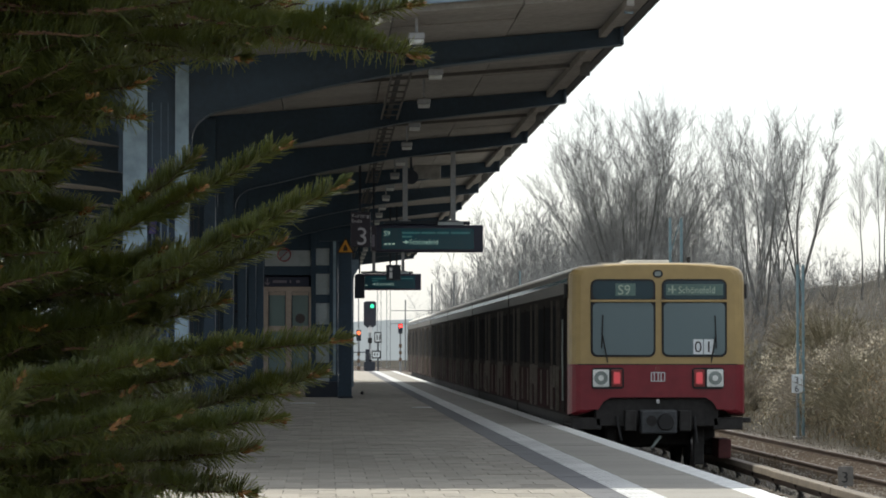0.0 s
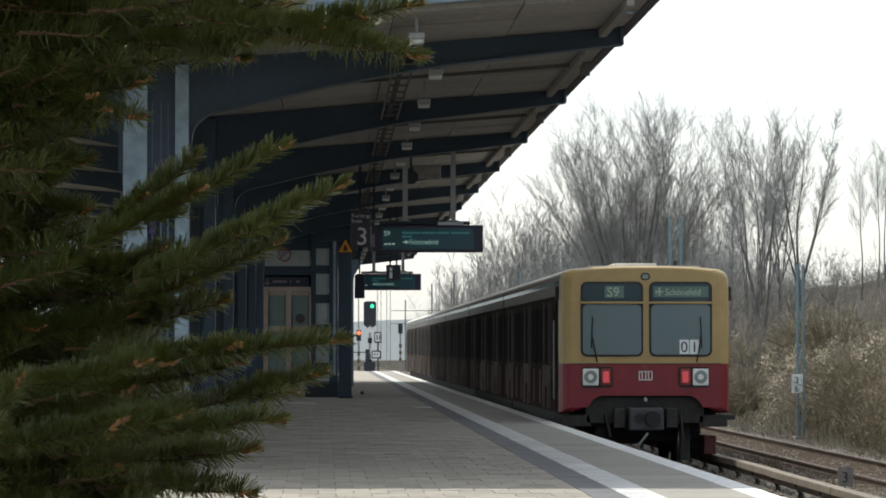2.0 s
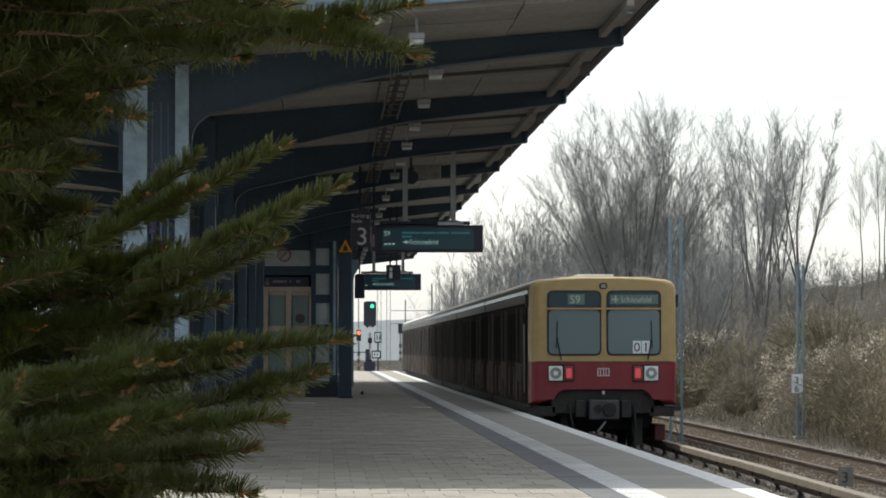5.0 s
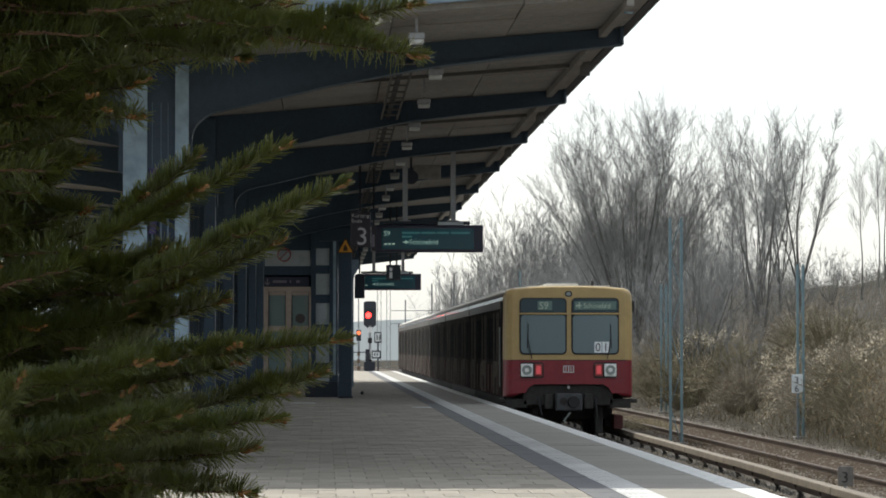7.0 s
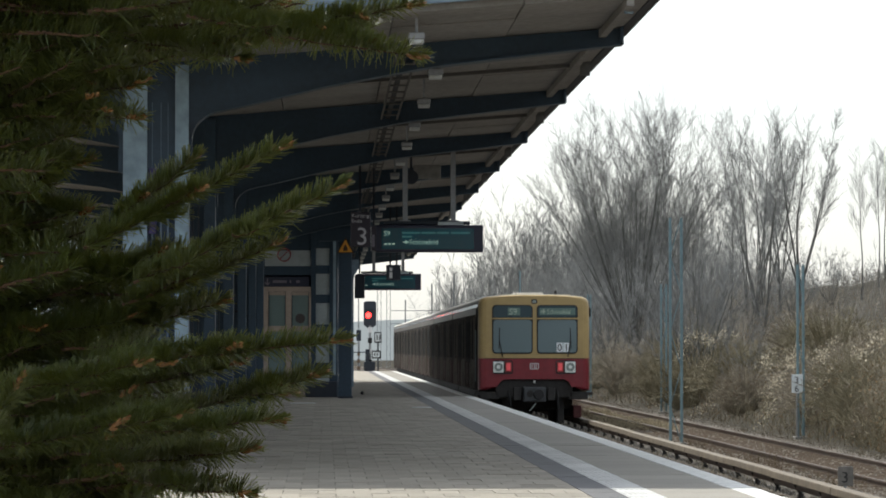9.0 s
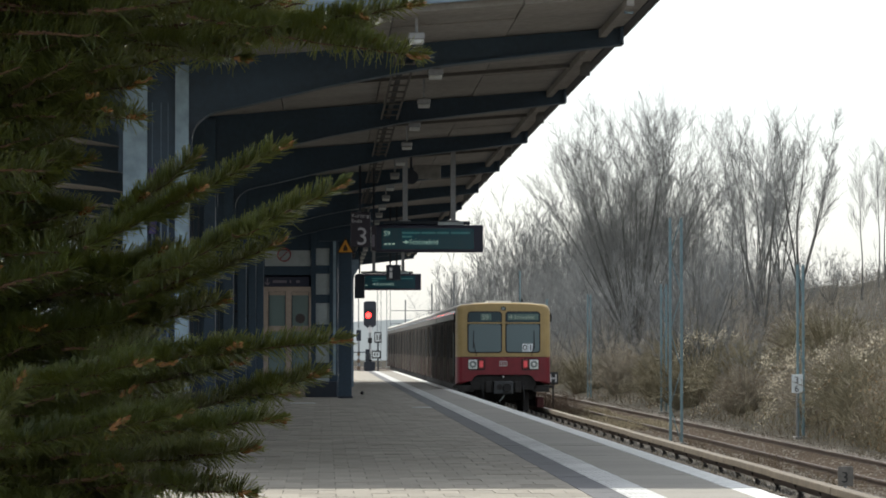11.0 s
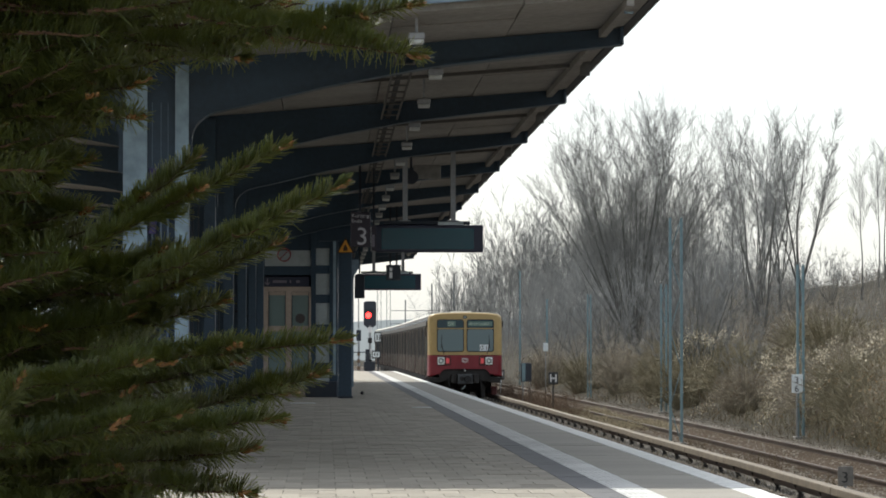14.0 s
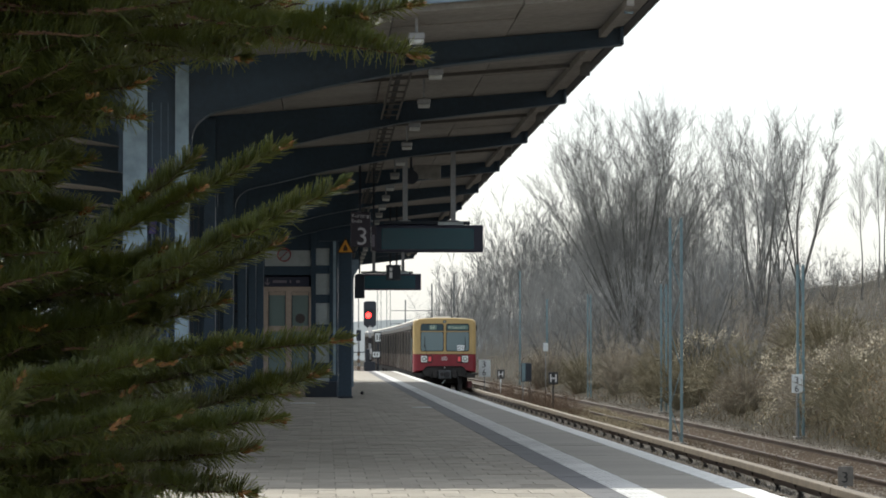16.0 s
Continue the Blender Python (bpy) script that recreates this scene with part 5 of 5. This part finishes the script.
def seed_heads():
    """Pale seed heads of climbers hanging over the shrubs, in drifts."""
    rng = random.Random(50)
    verts, faces = [], []
    # drooping garlands: foot and head (x, z, x, z) and place along the line
    garlands = ((8.93, -0.32, 10.0, 0.64, 78), (10.2, -0.61, 11.0, 0.86, 76), (10.5, 0.18, 11.04, 0.99, 77), (11.22, 0.92, 11.48, 1.29, 78), (8.94, 1.51, 10.2, 1.62, 80), (10.64, 0.87, 10.96, 1.09, 79), (11.68, 0.92, 12.44, 1.45, 78), (12.99, 0.98, 13.83, 1.54, 80), (11.04, -0.77, 11.22, -0.53, 68), (9.33, -0.33, 8.87, -0.17, 88), (9.56, 0.82, 9.88, 0.97, 82), (9.02, -0.55, 9.9, -0.78, 100), (11.54, 0.19, 11.94, 0.72, 76), (8.6, 0.98, 8.87, 1.68, 79))
    for x0, z0, x1, z1, y in garlands:
        g = 12.4 / (0.5 * x0 + 0.5 * x1)      # out onto the bank's foot
        foot, head = Vector((x0 * g, y * g, 1.3 + (z0 - 1.3) * g)), Vector((x1 * g, y * g, 1.3 + (z1 - 1.3) * g))
        for k in range(int(60 + (head - foot).length * 110)):
            t = rng.random()
            c = foot.lerp(head, t) + Vector((rng.gauss(0.1 * math.sin(7 * t), 0.10), rng.gauss(-0.3, 0.25), rng.gauss(0.08 * math.sin(9 * t), 0.10)))
            r = rng.uniform(0.014, 0.040)
            b = len(verts)
            for j in range(4):
                verts.append(c + Vector((rng.gauss(0, 1), rng.gauss(0, 1), rng.gauss(0, 1))).normalized() * r)
            faces += [(b, b + 1, b + 2), (b, b + 2, b + 3), (b, b + 3, b + 1), (b + 1, b + 3, b + 2)]
    me = bpy.data.meshes.new("seed_heads")
    me.from_pydata(verts, [], faces)
    me.materials.append(SEED)
    tagged(new("seed_heads", me), "pale fluffy seed heads over the shrubs", "climber", "", "stuff")


def dead_leaves():
    rng = random.Random(51)
    verts, faces = [], []
    for i in range(9000):
        y = rng.uniform(66, 150)
        x = rng.uniform(11.9, min(20, 0.178 * y))
        c = Vector((x, y, bank(x, y) + rng.random() ** 2 * 1.7))
        r = rng.uniform(0.02, 0.045)
        u = Vector((rng.gauss(0, 1), rng.gauss(0, 1), rng.gauss(0, 1))).normalized()
        w = u.orthogonal().normalized() * r * 0.6
        b = len(verts)
        verts += [c - u * r, c + w, c + u * r, c - w]
        faces.append((b, b + 1, b + 2, b + 3))
    me = bpy.data.meshes.new("dead_leaves")
    me.from_pydata(verts, [], faces)
    me.materials.append(LEAF)
    tagged(new("dead_leaves", me), "withered brown leaves caught in the undergrowth", "leaves", "", "stuff")


seed_heads()
dead_leaves()


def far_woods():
    """Treeline at the horizon, far behind everything, with haze put in as glow."""
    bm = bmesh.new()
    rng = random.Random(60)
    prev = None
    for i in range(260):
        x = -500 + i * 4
        # The high rise at negative x is unseen, added to darken train-side reflections.
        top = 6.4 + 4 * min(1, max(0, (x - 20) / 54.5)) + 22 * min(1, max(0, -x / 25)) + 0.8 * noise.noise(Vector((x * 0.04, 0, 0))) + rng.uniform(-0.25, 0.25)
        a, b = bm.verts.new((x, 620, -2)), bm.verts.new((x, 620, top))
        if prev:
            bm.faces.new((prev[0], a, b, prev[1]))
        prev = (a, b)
    setting("backdrop", bm, HAZE, "distant treeline with haze painted as a grey-blue glow", "backdrop")


far_woods()


# ---- fir tree close to the camera ----
def fir_shoot(needles, buds, rng, a, b, sag=0.0, size=1.0, dense=1.0, tip=True):
    """A twig from a to b, set round with needles that point forward, and with buds at its end. Returns the twig's line."""
    steps = 7
    line = [a.lerp(b, i / steps) + Vector((0, 0, -sag * math.sin(math.pi * i / steps))) + Vector((rng.gauss(0, 0.0006), rng.gauss(0, 0.0012), rng.gauss(0, 0.0012))) for i in range(steps + 1)]
    length = (b - a).length
    n = int(length * 1750 * dense)
    for k in range(n):
        t = (k + rng.random()) / n * steps
        i = min(steps - 1, int(t))
        p = line[i].lerp(line[i + 1], t - i)
        d = (line[i + 1] - line[i]).normalized()
        u = d.orthogonal().normalized()
        w = d.cross(u)
        ang = rng.uniform(0, 6.283)
        out = u * math.cos(ang) + w * math.sin(ang)
        out = (out + Vector((0, 0, 0.75))).normalized()
        fwd = 0.45 if t < steps * 0.93 else 1.7
        nd = (out + d * rng.uniform(fwd * 0.5, fwd * 1.3)).normalized()
        ln = rng.uniform(0.020, 0.029) * size * (0.72 if t > steps * 0.95 else 1.0)
        needles.append((p, p + nd * ln, 0.00085 * size, 0.0004 * size))
    if tip:
        d = (line[-1] - line[-2]).normalized()
        for k in range(9):
            off = Vector((rng.gauss(0, 1), rng.gauss(0, 1), rng.gauss(0, 1))).normalized() * 0.5
            e = (d + off * (0 if k == 0 else 1)).normalized()
            s = line[-1] - d * 0.0026 * k
            buds.append([(s, 0.0013 * size), (s + e * 0.004 * size, 0.0029 * size), (s + e * 0.0075 * size, 0.0024 * size), (s + e * 0.0105 * size, 0.0006 * size)])
        for k in range(int(length * 30)):
            i = rng.randrange(2, steps)
            s = line[i].lerp(line[i + 1], rng.random())
            e = Vector((rng.gauss(0, 1), rng.gauss(0, 1), rng.gauss(0, 1))).normalized()
            buds.append([(s, 0.0015 * size), (s + e * 0.005 * size, 0.0005 * size)])
    return [(p, 0.0021 * size * (1.25 - 0.7 * i / steps)) for i, p in enumerate(line)]


def bough(tree, rng, shoots, coarse=False):
    """The first shoot is the bough itself, the others are its twigs."""
    needles, buds, lines = [], [], []
    for a, b, sag, size, dense, tip in shoots:
        lines.append(fir_shoot(needles, buds, rng, a, b, sag, size, dense, tip))
    main = None
    for group in ([lines] if coarse else [[l] for l in lines]):
        me = poly_tube("twig" if main else "bough", group, 5)
        me.materials.append(FIR_BARK)
        o = new("twig" if main else "bough", me)
        o.parent = main or tree
        if coarse:
            o["kind"] = "stuff"
        main = main or o
    me = tube_mesh("needles", needles, 3)
    me.materials.append(NEEDLE)
    c = new("needles", me)
    c.parent = main
    c["kind"] = "stuff"
    if buds:
        me = poly_tube("buds", buds, 5)
        me.materials.append(BUD)
        c = new("bud_growth", me)
        c.parent = main
        c["kind"] = "stuff"
    return main


def fir_tree():
    tree = thing("fir_tree", "dense dark green fir with brown buds beside the platform", "fir tree")
    rng = random.Random(90)
    me = tube_mesh("trunk", [(Vector((-1.25, 4.9, -0.02)), Vector((-1.22, 4.9, 1.5)), 0.06, 0.042), (Vector((-1.22, 4.9, 1.5)), Vector((-1.2, 4.9, 3.6)), 0.042, 0.008)], 10)
    me.materials.append(FIR_BARK)
    new("trunk", me).parent = tree
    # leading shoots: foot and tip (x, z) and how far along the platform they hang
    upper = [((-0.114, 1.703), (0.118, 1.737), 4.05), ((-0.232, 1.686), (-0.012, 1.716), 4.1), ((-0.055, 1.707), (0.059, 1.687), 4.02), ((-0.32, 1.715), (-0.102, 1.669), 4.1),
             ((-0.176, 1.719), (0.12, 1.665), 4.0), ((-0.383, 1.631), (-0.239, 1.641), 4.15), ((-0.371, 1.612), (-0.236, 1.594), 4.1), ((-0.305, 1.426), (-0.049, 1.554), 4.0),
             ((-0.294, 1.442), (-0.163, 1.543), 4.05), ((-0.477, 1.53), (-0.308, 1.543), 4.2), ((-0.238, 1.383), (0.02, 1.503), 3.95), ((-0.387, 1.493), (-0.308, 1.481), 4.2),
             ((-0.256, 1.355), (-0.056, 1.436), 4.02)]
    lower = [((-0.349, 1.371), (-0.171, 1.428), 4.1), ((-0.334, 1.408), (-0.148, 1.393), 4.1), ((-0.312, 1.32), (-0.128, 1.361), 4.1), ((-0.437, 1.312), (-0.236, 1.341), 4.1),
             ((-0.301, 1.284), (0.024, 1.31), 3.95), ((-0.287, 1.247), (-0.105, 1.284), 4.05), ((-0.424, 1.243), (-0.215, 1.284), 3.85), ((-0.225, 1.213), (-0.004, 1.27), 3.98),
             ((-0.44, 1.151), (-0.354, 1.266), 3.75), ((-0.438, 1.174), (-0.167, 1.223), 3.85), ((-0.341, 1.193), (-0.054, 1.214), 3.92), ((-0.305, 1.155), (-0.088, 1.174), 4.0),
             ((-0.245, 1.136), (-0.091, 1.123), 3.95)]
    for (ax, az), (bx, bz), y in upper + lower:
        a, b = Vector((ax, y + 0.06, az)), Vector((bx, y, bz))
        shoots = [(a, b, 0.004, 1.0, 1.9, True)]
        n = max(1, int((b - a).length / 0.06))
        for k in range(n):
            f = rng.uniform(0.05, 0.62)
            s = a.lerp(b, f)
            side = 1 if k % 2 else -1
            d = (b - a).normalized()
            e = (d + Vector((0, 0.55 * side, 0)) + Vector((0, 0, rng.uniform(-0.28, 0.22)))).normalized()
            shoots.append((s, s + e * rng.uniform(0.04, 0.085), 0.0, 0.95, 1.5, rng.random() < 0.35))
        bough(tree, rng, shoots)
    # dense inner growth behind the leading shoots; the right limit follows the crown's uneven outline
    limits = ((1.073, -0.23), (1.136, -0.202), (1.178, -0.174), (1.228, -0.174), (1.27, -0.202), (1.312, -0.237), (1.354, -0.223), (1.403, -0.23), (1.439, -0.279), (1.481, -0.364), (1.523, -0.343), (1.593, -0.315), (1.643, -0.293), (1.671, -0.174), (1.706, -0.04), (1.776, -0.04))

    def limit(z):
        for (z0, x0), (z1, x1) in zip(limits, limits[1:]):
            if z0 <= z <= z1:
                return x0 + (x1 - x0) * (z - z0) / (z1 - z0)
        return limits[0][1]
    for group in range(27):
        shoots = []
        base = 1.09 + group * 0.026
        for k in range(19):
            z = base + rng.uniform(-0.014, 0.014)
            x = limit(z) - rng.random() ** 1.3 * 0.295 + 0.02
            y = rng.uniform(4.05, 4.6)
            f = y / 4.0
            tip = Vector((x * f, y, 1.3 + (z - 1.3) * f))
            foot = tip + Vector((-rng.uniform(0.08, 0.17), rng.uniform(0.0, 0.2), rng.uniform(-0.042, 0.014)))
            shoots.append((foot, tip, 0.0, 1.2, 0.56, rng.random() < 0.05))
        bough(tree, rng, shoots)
    # overhanging boughs higher up the crown; first eight unseen, added for shade
    for group in range(8):
        shoots = []
        for k in range(14):
            tip = Vector((rng.uniform(-0.72, 0.06), rng.uniform(3.96, 4.2), 1.83 + group * 0.025))
            shoots.append((tip + Vector((-rng.uniform(0.12, 0.2), 0.05, rng.uniform(-0.02, 0.02))), tip, 0.0, 1.5, 0.5, False))
        bough(tree, rng, shoots)
    for group in range(4):
        shoots = []
        for k in range(13):
            tip = Vector((rng.uniform(-0.62, -0.24), rng.uniform(4.1, 4.3), 1.70 + group * 0.035))
            shoots.append((tip + Vector((-rng.uniform(0.12, 0.2), 0.05, rng.uniform(-0.02, 0.02))), tip, 0.0, 1.3, 0.5, False))
        bough(tree, rng, shoots)
    # the rest of the crown, mostly out of view, in coarser boughs that add shade
    for group in range(24):
        z = 0.5 + group * 0.125
        shoots = []
        reach = max(0.08, 1.02 - 0.40 * max(0, z - 0.55))
        for k in range(15):
            a = Vector((-1.23, 4.9, z + 0.05))
            ang = rng.uniform(0, 6.283)
            tip = a + Vector((math.cos(ang) * reach, math.sin(ang) * reach, rng.uniform(-0.1, 0.12)))
            if tip.y < 4.45 and tip.x > -0.55:
                continue
            if tip.x > -0.32 - 0.02 * (tip.y - 4):
                tip.x = -0.36
            shoots.append((a, tip, 0.03, 6.5, 0.045, False))
            for j in range(4):
                f = rng.uniform(0.35, 0.9)
                s = a.lerp(tip, f)
                e = Vector((math.cos(ang + rng.choice((-0.8, 0.8))), math.sin(ang + rng.choice((-0.8, 0.8))), 0.05)) * rng.uniform(0.12, 0.28)
                if (s + e).x < -0.36:
                    shoots.append((s, s + e, 0.0, 5.0, 0.05, False))
        if shoots:
            bough(tree, rng, shoots, True)


fir_tree()


def car_pose(y):
    """A carriage whose rear stands at y on the line of the first track."""
    a, b = bend(y + 3), bend(y + 15)
    turn = -math.degrees(math.atan((b - a) / 12))
    return pose(TRACK_1 + bend(y), y, RAIL_Z, 0, 0, turn)


def motions():
    rows = [0.5 * i for i in range(33)]
    for i, car in enumerate(cars):
        walk(car, [(t, car_pose(54.3 + i * CAR + 0.333 * t + 0.362 * t * t)) for t in rows])

    # the signal's shutter slides up: it uncovers the red lamp and covers the green one
    walk(signal_shutter, [(0.0, pose(0, 0, 0)), (5.1, pose(0, 0, 0)), (5.4, pose(0, 0, 0.52)), (16.0, pose(0, 0, 0.52))])
    # the distant amber lamp begins to flash: it draws back into its head and out again
    lit, dark = pose(0, 0, 0), pose(0, 0.1, 0)
    blink = [(0.0, lit), (8.85, lit), (8.95, dark)]
    for n in range(9, 16):
        blink += [(n + 0.40, dark), (n + 0.46, lit), (n + 0.84, lit), (n + 0.90, dark)]
    walk(amber_lamp, blink + [(16.0, dark)])
    # and so does the distant red one
    walk(red_lamp, [(0.0, lit), (1.75, lit), (1.8, dark), (2.25, dark), (2.3, lit), (2.75, lit), (2.8, dark), (16.0, dark)])
    # the indicators' lettering draws back into the casing once the train has left
    for words in indicator_words:
        walk(words, [(0.0, pose(0, 0, 0)), (12.1, pose(0, 0, 0)), (12.2, pose(0, 0.08, 0)), (16.0, pose(0, 0.08, 0))])


motions()
